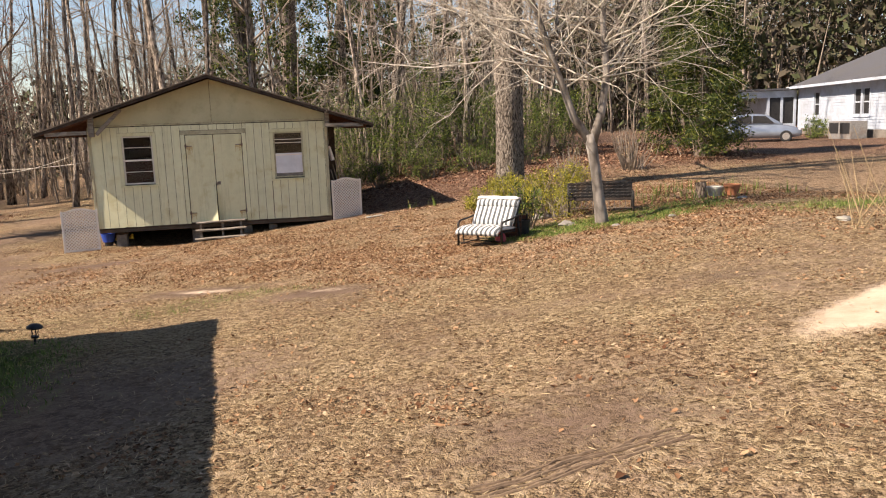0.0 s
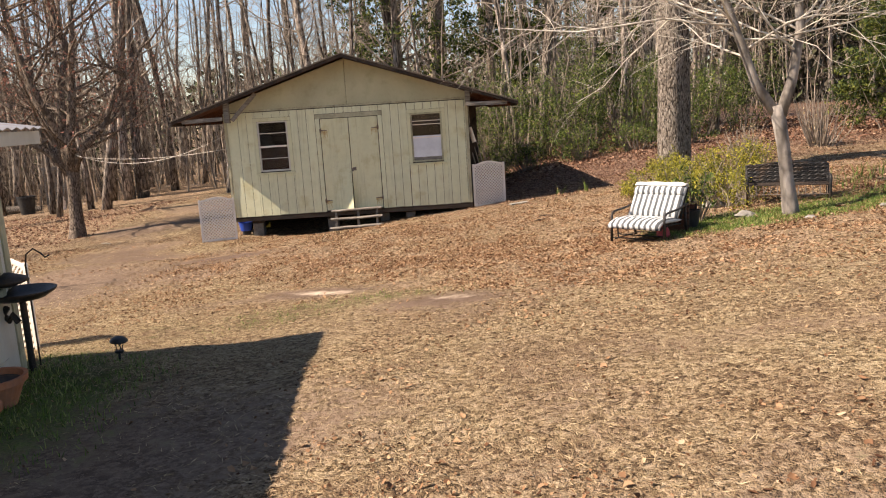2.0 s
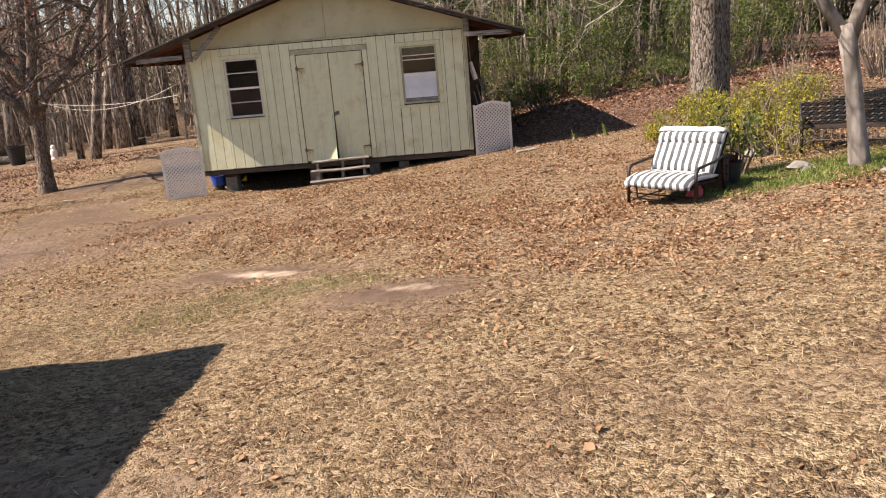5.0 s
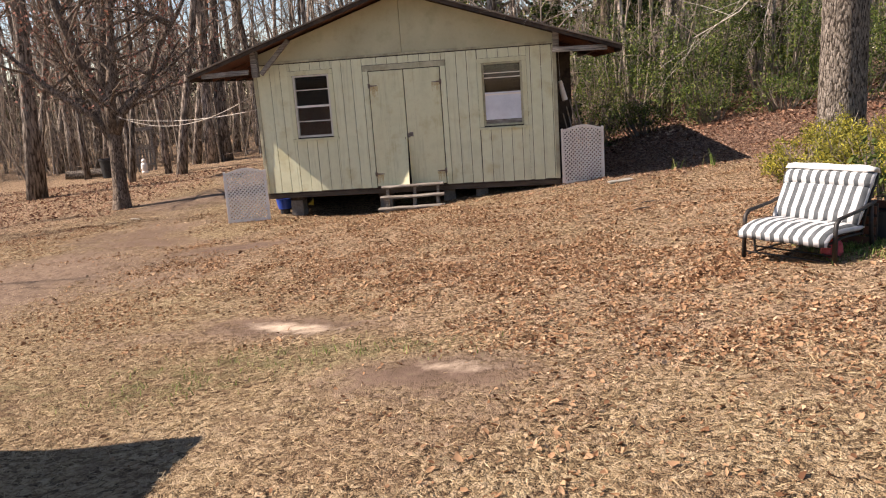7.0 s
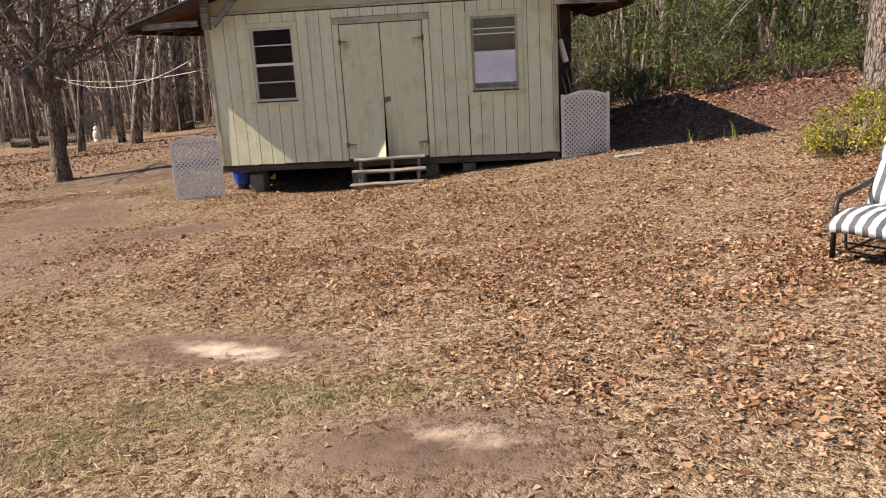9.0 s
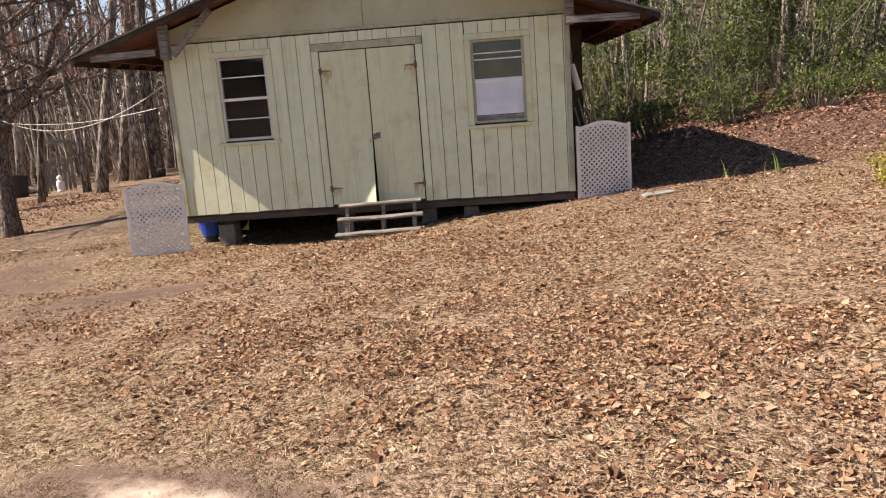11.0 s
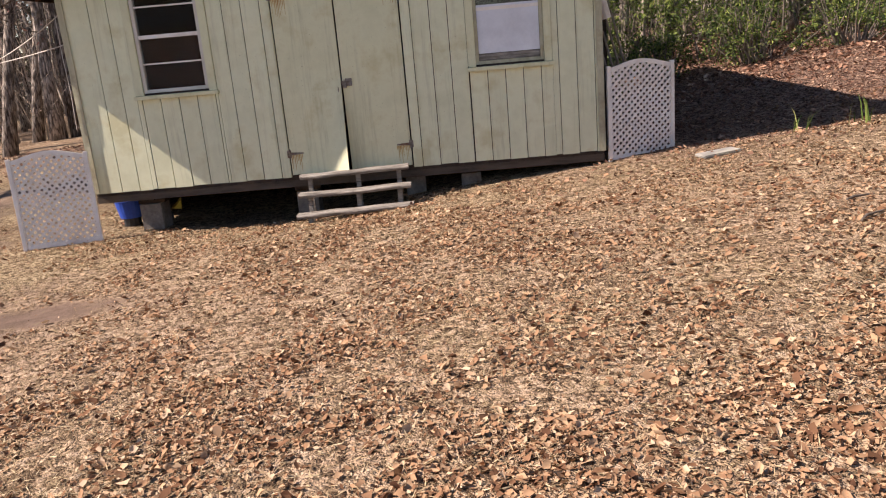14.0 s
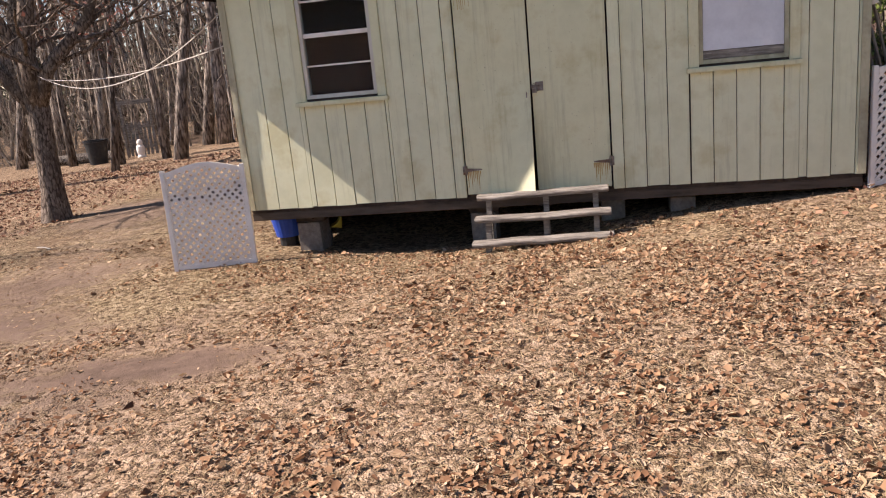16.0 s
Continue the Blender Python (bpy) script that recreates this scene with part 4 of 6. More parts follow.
# ---- trees ----
def limb(s, p, d, length, r, depth, rng, spread=0.75, lift=0.12, kids=5, sides=5, tips=None, wander=0.16, start=0.25, r_end=0.35, segs=4):
    """A limb with its branches, bending upwards as it grows."""
    n = segs if depth > 1 else (4 if depth else 3)
    pts, rad = [p.copy()], [r]
    d = d.normalized()
    for i in range(n):
        d = (d + Vector((rng.gauss(0, wander), rng.gauss(0, wander), rng.gauss(0, wander) + lift))).normalized()
        pts.append(pts[-1] + d * (length / n))
        rad.append(r * (1 - (1 - r_end) * (i + 1) / n))
    s.tube(pts, rad, max(3, sides), caps=False)
    if tips is not None and depth == 0:
        tips.extend(pts[1:])
    if depth == 0:
        return
    for k in range(kids):
        u = start + (1 - start) * (k + rng.random() * 0.9) / kids
        i = min(int(u * n), n - 1)
        q = pts[i].lerp(pts[i + 1], u * n - i)
        axis_d = (pts[i + 1] - pts[i]).normalized()
        out = Vector((rng.gauss(0, 1), rng.gauss(0, 1), rng.gauss(0, 0.6)))
        out = (out - axis_d * out.dot(axis_d)).normalized()
        cd = axis_d * (1 - spread * rng.uniform(0.6, 1.0)) + out * spread
        rr = (rad[i] * (1 - u * n + i) + rad[i + 1] * (u * n - i)) * rng.uniform(0.45, 0.65)
        limb(s, q, cd, length * rng.uniform(0.42, 0.7) * (1.15 - 0.45 * u), rr, depth - 1, rng, spread, lift, kids, sides - 1, tips, min(wander * 1.2, 0.3), 0.2, 0.3)


def wood_tree(seed, tall, r, fine):
    """A tall bare forest tree: one trunk, short high branches."""
    rng = random.Random(seed)
    t, b = Solid(), Solid()
    pts, rad, p, d = [], [], Vector((0, 0, -0.3)), Vector((rng.gauss(0, 0.06), rng.gauss(0, 0.06), 1))
    n = 10
    for i in range(n + 1):
        u = i / n
        pts.append(p.copy())
        rad.append(r * (1.35 - 0.35 * min(u * 12, 1)) * (1 - 0.82 * u))
        d = (d + Vector((rng.gauss(0, 0.05), rng.gauss(0, 0.05), 0.05))).normalized()
        p += d * tall / n
    t.tube(pts, rad, 9)
    for k in range(20):
        u = rng.uniform(0.12, 0.97) ** 0.8
        i = min(int(u * n), n - 1)
        q = pts[i].lerp(pts[i + 1], u * n - i)
        a = rng.uniform(0, 2 * math.pi)
        limb(b, q, Vector((math.cos(a), math.sin(a), rng.uniform(0.1, 1.0))), tall * rng.uniform(0.07, 0.2), rad[i] * 0.34, fine if k % 2 else 1, rng, 0.8, 0.1, 3, 4 if fine > 1 else 3)
    return t, b


TREE_KINDS = []
for sd, tall, r, fine in ((1, 19, 0.12, 2), (2, 22, 0.17, 2), (3, 15, 0.085, 2), (4, 24, 0.22, 2), (5, 13, 0.07, 2), (6, 18, 0.1, 2), (7, 17, 0.13, 2), (11, 18, 0.11, 1), (12, 20, 0.15, 1), (13, 15, 0.09, 1)):
    ob = thing("tree", "tall bare winter tree with grey-brown bark in the woods", "tree", (0, 0, 0), 0, "woodland trees")
    t, b = wood_tree(sd, tall, r, fine)
    part("trunk", t, BARK_GREY, ob, smooth=True)
    part("crown", b, TWIG, ob, smooth=True)
    TREE_KINDS.append(ob)


def wood_edge(x):
    """How far back the woods begin."""
    if x < -3:
        return 16.5 - 0.35 * max(0, -18 - x) * 0 + 0.25 * (x + 3) * -0.3
    if x < 3.2:
        return 8.5
    return 6.6 + 0.1 * (x - 3.2)


def plant_woods():
    rng = random.Random(21)
    used, spots = set(), []
    tries = 0
    while len(spots) < 180 and tries < 20000:
        tries += 1
        x = rng.uniform(-38, 44)
        y = wood_edge(x) + abs(rng.gauss(0, 12)) + rng.uniform(0, 2)
        if y > 48 or (x > 15 and y < 34) or (x > 12 and y < 14):
            continue
        if any((x - a) ** 2 + (y - b) ** 2 < 1.1 ** 2 for a, b in spots):
            continue
        spots.append((x, y))
    for k in range(60):
        spots.append((rng.uniform(15, 75), rng.uniform(34, 60)))
    # nearer trees standing free of the woods
    edge_trees = [(-13.8, 14.7), (-12.2, 14.7), (-11.2, 13.6), (-17.0, 16.9), (-12.8, 18.5), (-11.7, 17.8), (-14.7, 10.0)]
    spots += edge_trees
    spots += [(-17.5, -3.6), (-18.5, -1.6), (-15.5, 1.6), (-12.6, 12.5), (-6.5, 15.0), (-18.5, 13.0), (-21.5, 9.5), (-18.5, 0.8)]
    for x, y in spots:
        k = 3 if x == -14.7 else 1 if x in (-17.5, -18.5, -15.5) and y < 2 else (1, 3, 0, 6)[int(abs(x) * 10) % 4] if (x, y) in edge_trees else rng.randrange(7) if y < 24 else 7 + rng.randrange(3)
        m = pose(x, y, gz(x, y) - 0.05, rng.uniform(-2, 2), rng.uniform(-2, 2), rng.uniform(0, 360)) @ Matrix.Scale(1.25 if x == -14.7 else 0.62 if x in (-17.5, -18.5, -15.5) and y < 2 else 1.0, 4)
        if k not in used:
            used.add(k)
            TREE_KINDS[k].matrix_world = m
        else:
            copy_thing(TREE_KINDS[k], m)


plant_woods()


def far_woods():
    """Thin saplings, brush and the deep woods behind."""
    rng = random.Random(5)
    s = Solid()
    for k in range(1900):
        x = rng.uniform(-75, 95)
        y = wood_edge(x) + 1 + abs(rng.gauss(0, 16)) + (28 if k % 2 else 0)
        if x > 14 and y < 36:
            y = rng.uniform(36, 70)
        z = gz(min(x, 60), min(y, 80)) - 0.2
        h, r = rng.uniform(4, 15), rng.uniform(0.018, 0.075)
        p = Vector((x, y, z))
        pts = [p]
        for i in range(4):
            p = p + Vector((rng.gauss(0, 0.045) * h, rng.gauss(0, 0.045) * h, h / 4))
            pts.append(p)
        s.tube(pts, [r, r * 0.8, r * 0.6, r * 0.4, r * 0.15], 4, caps=False)
        for j in range(7):
            i = rng.randrange(1, 4)
            q = pts[i].lerp(pts[i + 1], rng.random())
            a = rng.uniform(0, 6.28)
            L = rng.uniform(0.6, 2.2)
            e = q + Vector((math.cos(a) * L, math.sin(a) * L, rng.uniform(0, 0.9) * L))
            s.tube([q, q.lerp(e, 0.5) + Vector((0, 0, 0.1)), e], [r * 0.35, r * 0.25, r * 0.1], 3, caps=False)
    for k in range(700):
        a = rng.uniform(-1.15, 1.25)
        dist = rng.uniform(62, 95)
        x, y = math.sin(a) * dist, math.cos(a) * dist - 15
        h, r = rng.uniform(6, 13), rng.uniform(0.07, 0.2)
        p = Vector((x, y, gz(max(min(x, 60), -60), min(y, 80)) - 0.5))
        s.tube([p, p + Vector((rng.gauss(0, 0.3), 0, h * 0.5)), p + Vector((rng.gauss(0, 0.8), 0, h))], [r, r * 0.7, r * 0.2], 4, caps=False)
    tagged(part("saplings", s, TWIG, None, smooth=True), "thin bare saplings filling the winter woods", "saplings", kind="stuff")
    nrng = np.random.default_rng(9)
    n = 32000
    x = nrng.uniform(-60, 60, n)
    e = np.where(x < -3, 17.5, np.where(x < 3.2, 8.5, 6.2 + 0.1 * (x - 3.2)))
    y = e + np.abs(nrng.normal(0, 12, n))
    far = np.arange(n) % 4 == 0
    x = np.where(far, nrng.uniform(16, 95, n), x)
    y = np.where(far, nrng.uniform(42, 62, n), y)
    keep = far | ~((x > 13) & (y < 42))
    far = far[keep]
    x, y = x[keep], y[keep]
    n = len(x)
    z = height(np.clip(x, -60, 60), np.clip(y, -60, 80)) + np.where(far, nrng.uniform(0, 13, n), np.abs(nrng.normal(0, 2.6, n)))
    p = np.stack([x, y, z], 1)
    d = nrng.normal(size=(n, 3)) * np.array([0.5, 0.5, 0.7]) + np.array([0, 0, 0.35])
    d *= (nrng.uniform(0.5, 1.9, n) * np.where(far, 1.8, 1) / np.linalg.norm(d, axis=1))[:, None]
    mid = p + d * 0.5 + nrng.normal(size=(n, 3)) * 0.08
    w = nrng.normal(size=(n, 3))
    w = np.cross(d, w)
    w *= (nrng.uniform(0.004, 0.012, n) * np.where(far, 4.0, 1) / np.linalg.norm(w, axis=1))[:, None]
    w2 = np.cross(d / np.linalg.norm(d, axis=1)[:, None], w)
    verts = np.stack([p + w, p - w * 0.5 + w2, p - w * 0.5 - w2, mid + w * 0.7, mid - w * 0.35 + w2 * 0.7, mid - w * 0.35 - w2 * 0.7, p + d], 1).reshape(-1, 3)
    i = np.arange(n)[:, None] * 7
    tri = [(0, 1, 4), (0, 4, 3), (1, 2, 5), (1, 5, 4), (2, 0, 3), (2, 3, 5), (3, 4, 6), (4, 5, 6), (5, 3, 6)]
    faces = np.concatenate([i + np.array([t]) for t in tri])
    tagged(arrays("underbrush", verts, faces, TWIG), "tangled bare brush and twigs in the woods", "brush", kind="stuff")


far_woods()


def thicket():
    """The deep woods closing the view: ragged tree crowns and undergrowth, higher towards the neighbour's lot."""
    rng = np.random.default_rng(77)
    n = 70000
    a = np.where(rng.random(n) < 0.62, rng.uniform(0.4, 0.95, n), rng.uniform(-0.85, 0.5, n))
    dist = rng.uniform(66, 100, n)
    x, y = np.sin(a) * dist, np.cos(a) * dist - 18
    top = 6.6 + 10.0 / (1 + np.exp(-(a - 0.38) * 10))
    ragged = 0.55 + 0.75 * value_noise(a * 26 + 40, dist * 0.05, 5) ** 1.2 + 0.25 * value_noise(a * 90 + 120, dist * 0.1, 6)
    z = height(np.clip(x, -60, 60), np.clip(y, -60, 80)) + top * ragged * rng.random(n) ** 0.9
    tagged(arrays("distant_woods", *leaf_cloud(np.stack([x, y, z], 1), 0.72, rng, 0.5, 0.0, 0.2), THICKET), "dark tangled woodland closing the view behind the trees", "woods", kind="stuff")


thicket()


def big_tree(name, label, at, bark, build, buds=None, twig=None):
    ob = thing(name, label, "tree", (at[0], at[1], gz(*at[:2])))
    t, b, tips = Solid(), Solid(), []
    build(t, b, tips)
    part("trunk", t, bark, ob, smooth=True)
    part("crown", b, twig or bark, ob, smooth=True)
    if buds:
        rng = np.random.default_rng(3)
        pts = np.array([list(p) for p in tips if p.z > 2.5])
        pts = pts[rng.integers(0, len(pts), buds[1])] + rng.normal(0, 0.08, (buds[1], 3))
        arrays("foliage", *leaf_cloud(pts, buds[2], rng), buds[0], ob)
    return ob


def garden_tree(t, b, tips):
    rng = random.Random(14)
    t.tube([(0.02, 0, -0.1), (0.0, 0, 0.05), (-0.06, 0, 0.5), (-0.12, 0, 1.0), (-0.2, 0, 1.45), (-0.24, 0, 1.62)], [0.165, 0.125, 0.1, 0.092, 0.1, 0.09], 12)
    left = [Vector(p) for p in ((-0.2, 0, 1.45), (-0.5, 0.1, 1.95), (-0.78, 0.1, 2.7), (-1.05, 0.15, 3.5), (-1.4, 0.1, 4.4), (-1.7, 0.1, 5.3))]
    right = [Vector(p) for p in ((-0.18, 0, 1.45), (0.0, 0, 2.0), (0.08, -0.05, 2.7), (0.05, 0.05, 3.6), (0.15, 0.1, 4.6), (0.2, 0.1, 5.6))]
    t.tube(left, [0.085, 0.07, 0.06, 0.05, 0.038, 0.024], 9)
    t.tube(right, [0.088, 0.074, 0.064, 0.052, 0.04, 0.024], 9)
    for pts in (left, right):
        for k in range(24):
            u = rng.uniform(1.5, 5)
            i = min(int(u), 4)
            q = pts[i].lerp(pts[i + 1], u - i)
            a = rng.uniform(0, 2 * math.pi)
            if k % 3 == 0:
                a = math.pi + rng.uniform(-0.7, 0.7)
            limb(b, q, Vector((math.cos(a), math.sin(a), rng.uniform(0.1, 0.8))), rng.uniform(2.2, 4.2) if k % 3 == 0 else rng.uniform(1.3, 3.0), 0.019, 2, rng, 0.6, 0.01, 9, 5, tips, 0.15, 0.22, 0.3, 6)


def yard_tree(t, b, tips):
    rng = random.Random(31)
    t.tube([(0, 0, -0.2), (0, 0, 0.05), (0.03, 0, 0.5), (0.06, 0, 1.3), (0.08, 0, 1.9), (0.08, 0, 2.3), (0.0, 0.05, 3.0)], [0.34, 0.25, 0.19, 0.165, 0.18, 0.15, 0.07], 14)
    for tx, ty, tz, r in ((-1.6, 0.3, 6.5, 0.17), (0.9, -0.3, 6.8, 0.15), (-0.3, 0.8, 8.0, 0.16), (-0.9, -0.9, 7.4, 0.13), (2.4, 0.5, 5.6, 0.12), (-3.2, -0.4, 5.4, 0.12)):
        p0, p1 = Vector((0.08, 0, 1.8)), Vector((tx, ty, tz))
        pts = [p0.lerp(p1, k / 5) + Vector((rng.gauss(0, 0.1), rng.gauss(0, 0.1), 0.5 * math.sin(math.pi * k / 5) * (-0.3))) * (k > 0) for k in range(6)]
        t.tube(pts, [r * (1.1 - 0.16 * k) for k in range(6)], 9)
        for k in range(11):
            u = rng.uniform(0.8, 5)
            i = min(int(u), 4)
            q = pts[i].lerp(pts[i + 1], u - i)
            a = rng.uniform(0, 2 * math.pi)
            limb(b, q, Vector((math.cos(a), math.sin(a), rng.uniform(0.05, 0.8))), rng.uniform(1.5, 3.4), 0.04, 2, rng, 0.65, 0.08, 5, 5, tips, 0.15)


def oak_tree(t, b, tips):
    rng = random.Random(8)
    t.tube([(0, 0, -0.3), (0, 0, 0.0), (0, 0, 0.5), (0.02, 0, 3), (0.1, 0, 7), (0.1, 0.1, 12), (0.3, 0, 18)], [0.5, 0.37, 0.3, 0.275, 0.24, 0.18, 0.08], 18)
    t.tube([(0.28, 0.35, -0.3), (0.3, 0.4, 0.5), (0.35, 0.5, 4), (0.9, 0.8, 9), (1.4, 1.2, 15)], [0.36, 0.26, 0.22, 0.18, 0.08], 12)
    for k in range(22):
        z = rng.uniform(3.2, 15)
        a = rng.uniform(0, 2 * math.pi)
        limb(b, Vector((0.05, 0, z)), Vector((math.cos(a), math.sin(a), rng.uniform(0.0, 0.5))), rng.uniform(2.5, 5), 0.07, 2, rng, 0.7, 0.06, 5, 5, tips)


big_tree("garden_tree", "small pale-barked bare tree forking low over the garden bed", (7.0, -7.05), BARK_PALE, garden_tree, None, PALE_TWIG)
big_tree("yard_tree", "bare spreading tree with brown bark and reddish buds", (-8.5, 4.45), BARK_BROWN, yard_tree, (RUST_LEAF, 5000, 0.07))
big_tree("oak_tree", "large oak trunk with furrowed bark at the wood edge", (7.0, -1.6), BARK_OAK, oak_tree)


def foliage(name, label, category, at, centres, count, size, material, seed, stems=10, flat=0.0, aspect=0.5, group=""):
    """A leafy crown of many small leaves round several uneven lobes, on woody stems."""
    ob = thing(name, label, category, at, 0, group)
    rng = np.random.default_rng(seed)
    c = np.array([q[:3] for q in centres], float)
    r = np.array([q[3:] for q in centres], float)
    pick = rng.integers(0, len(c), count)
    d = rng.normal(size=(count, 3))
    d /= np.linalg.norm(d, axis=1)[:, None]
    clump = rng.normal(size=(len(c) * 14, 3))
    clump /= np.linalg.norm(clump, axis=1)[:, None]
    near = clump[pick * 14 + rng.integers(0, 14, count)]
    d = d * 0.3 + near * 0.85
    pts = c[pick] + d * r[pick] * (rng.uniform(0.35, 1.1, count) ** 0.5)[:, None]
    pts = pts[pts[:, 2] > -0.05]
    arrays("foliage", *leaf_cloud(pts, size, rng, aspect, flat), material, ob)
    s, pr = Solid(), random.Random(seed)
    for k in range(stems):
        q = centres[pr.randrange(len(centres))]
        e = Vector((q[0] + pr.gauss(0, q[3] * 0.5), q[1] + pr.gauss(0, q[3] * 0.4), q[2] + q[5] * pr.uniform(0.3, 1.0)))
        st = Vector((e.x * 0.35, e.y * 0.35, -0.1))
        s.tube([st, st.lerp(e, 0.5) + Vector((pr.gauss(0, 0.08), pr.gauss(0, 0.08), 0)), e], [0.018, 0.012, 0.004], 4, caps=False)
    part("woody_base", s, SHADE_TWIG if material is BRUSH else TWIG, ob)
    return ob


def cedar():
    lobes = []
    for k in range(15):
        z = 0.6 + k * 0.5
        w = 1.75 * (1 - (k / 15) ** 1.5) + 0.2
        for j in range(3):
            a = k * 2.4 + j * 2.1
            lobes.append((math.cos(a) * w * 0.55, math.sin(a) * w * 0.55, z, w * 0.55, w * 0.55, 0.55))
    ob = foliage("cedar_tree", "dense dark green cedar tree reaching to the ground", "tree", (15.75, 4.0, gz(15.75, 4.0)), lobes, 62000, 0.115, CEDAR, 4, 20, 0, 0.32)
    part("trunk", Solid().tube([(0, 0, -0.2), (0, 0, 3), (0.1, 0, 8)], [0.2, 0.14, 0.04], 9), BARK_BROWN, ob)


cedar()
for k, (px, py, lo, hi, wide) in enumerate(((3.4, 25.0, 5.5, 13.5, 1.6), (7.2, 22.0, 5.0, 12.5, 1.5), (10.5, 27.0, 4.5, 14.0, 2.0), (-1.5, 30.0, 6.0, 13.0, 1.4), (5.4, 14.0, 1.2, 5.5, 1.5), (10.2, 12.5, 0.9, 5.0, 1.6))):
    lobes = [(math.cos(j * 2.4 + k) * wide * 0.7, math.sin(j * 2.4 + k) * wide * 0.7, lo + (hi - lo) * j / 7, wide * (0.85 - 0.06 * j), wide * (0.85 - 0.06 * j), (hi - lo) / 9) for j in range(8)]
    ob = foliage("evergreen_tree", "slender dark green evergreen tree among the bare woods", "tree", (px, py, gz(px, py)), lobes, 4500, 0.2, CEDAR, 60 + k, 14, 0, 0.4, "evergreens in the woods")
    part("trunk", Solid().tube([(0, 0, -0.2), (0.05, 0, hi * 0.5), (0, 0.05, hi)], [0.16, 0.12, 0.04], 8), BARK_BROWN, ob)


# ---- greenery at the wood edge and in the garden bed ----
def bush(at, w, d, h, count, size, mat_, seed, label, name="bush", aspect=0.5, stems=14, group=""):
    rr = random.Random(seed)
    lobes = [(rr.uniform(-w, w) * 0.6, rr.uniform(-d, d) * 0.6, h * rr.uniform(0.2, 0.75), w * rr.uniform(0.3, 0.5), d * rr.uniform(0.35, 0.55), h * rr.uniform(0.25, 0.45)) for _ in range(9)]
    return foliage(name, label, "bush", (at[0], at[1], gz(*at)), lobes, count, size, mat_, seed, stems, 0, aspect, group)


for k, (x, y, w, d, h, n) in enumerate(((4.6, 7.4, 1.4, 1.2, 3.0, 2600), (6.4, 6.9, 1.8, 1.2, 3.4, 4200), (8.6, 7.2, 1.9, 1.2, 3.2, 4200), (10.8, 7.0, 1.6, 1.2, 2.6, 2800),
                                        (7.4, 8.6, 2.2, 1.4, 4.4, 4200), (4.2, 9.5, 1.6, 1.4, 4.2, 2600), (12.4, 7.8, 1.6, 1.2, 2.8, 2600))):
    bush((x, y), w, d, h, n * 2, 0.075, BRUSH, 40 + k, "loose green evergreen brush at the wood edge", "brush_bush", 0.35, 18, "brush at the wood edge")
for k, (x, y, w, d, h, n) in enumerate(((3.7, 5.4, 0.9, 0.7, 1.3, 2200), (5.0, 5.6, 1.1, 0.7, 1.0, 2400), (6.6, 5.5, 1.2, 0.7, 1.1, 2600), (8.2, 5.3, 1.2, 0.7, 0.9, 2400), (9.8, 5.2, 1.2, 0.7, 1.0, 2200))):
    bush((x, y), w, d, h, n, 0.06, BRUSH, 140 + k, "low dark undergrowth at the foot of the woods", "undergrowth_bush", 0.45, 40, "undergrowth along the wood edge")
for k, (x, y, w, d, h, n) in enumerate(((6.1, -2.7, 0.7, 0.7, 0.8, 2600), (6.7, -2.6, 1.0, 0.8, 1.0, 3600), (7.6, -2.8, 1.0, 0.8, 0.95, 3400), (8.4, -2.5, 0.8, 0.7, 0.8, 2000), (6.5, -3.7, 0.8, 0.7, 0.75, 2600), (7.2, -4.0, 0.9, 0.7, 0.8, 2600), (6.45, -4.8, 0.6, 0.6, 0.55, 1500), (6.75, -5.5, 0.7, 0.6, 0.6, 1100), (7.25, -4.9, 0.8, 0.6, 0.7, 1500))):
    bush((x, y), w * 0.95, d, h * 0.9, n * 3 // 2, 0.04, YELLOW, 60 + k, "low shrub with fresh yellow-green leaves", "yellow_shrub", 0.5, 30, "yellow shrubs")
bush((5.75, -6.5), 0.4, 0.35, 0.8, 900, 0.06, BRUSH, 70, "thin green shrub behind the lounge chair", "garden_shrub")
for k, (x, y, w, h, n) in enumerate(((12.1, 1.8, 1.1, 1.3, 300), (9.6, 0.8, 0.7, 1.0, 250))):
    ob = bush((x, y), w, w, h, n, 0.05, STRAW, 80 + k, "dry tan twiggy shrub", "dry_shrub", 0.4, 60)


def vine_tree(at, seed):
    lobes = [(random.Random(seed + k).gauss(0, 0.7), random.Random(seed + k + 50).gauss(0, 0.7), 3.5 + k * 0.8, 1.1, 1.0, 0.9) for k in range(9)]
    ob = foliage("vine_covered_tree", "tree trunk overgrown with dark evergreen vines", "tree", (*at, gz(*at)), lobes, 6000, 0.12, CEDAR, seed, 10, 0, 0.6)
    part("trunk", Solid().tube([(0, 0, -0.3), (0.05, 0, 5), (0.2, 0.1, 14)], [0.2, 0.15, 0.05], 9), BARK_BROWN, ob)


vine_tree((2.6, 11.5), 90)
vine_tree((4.6, 12.5), 110)
vine_tree((0.8, 14.0), 130)


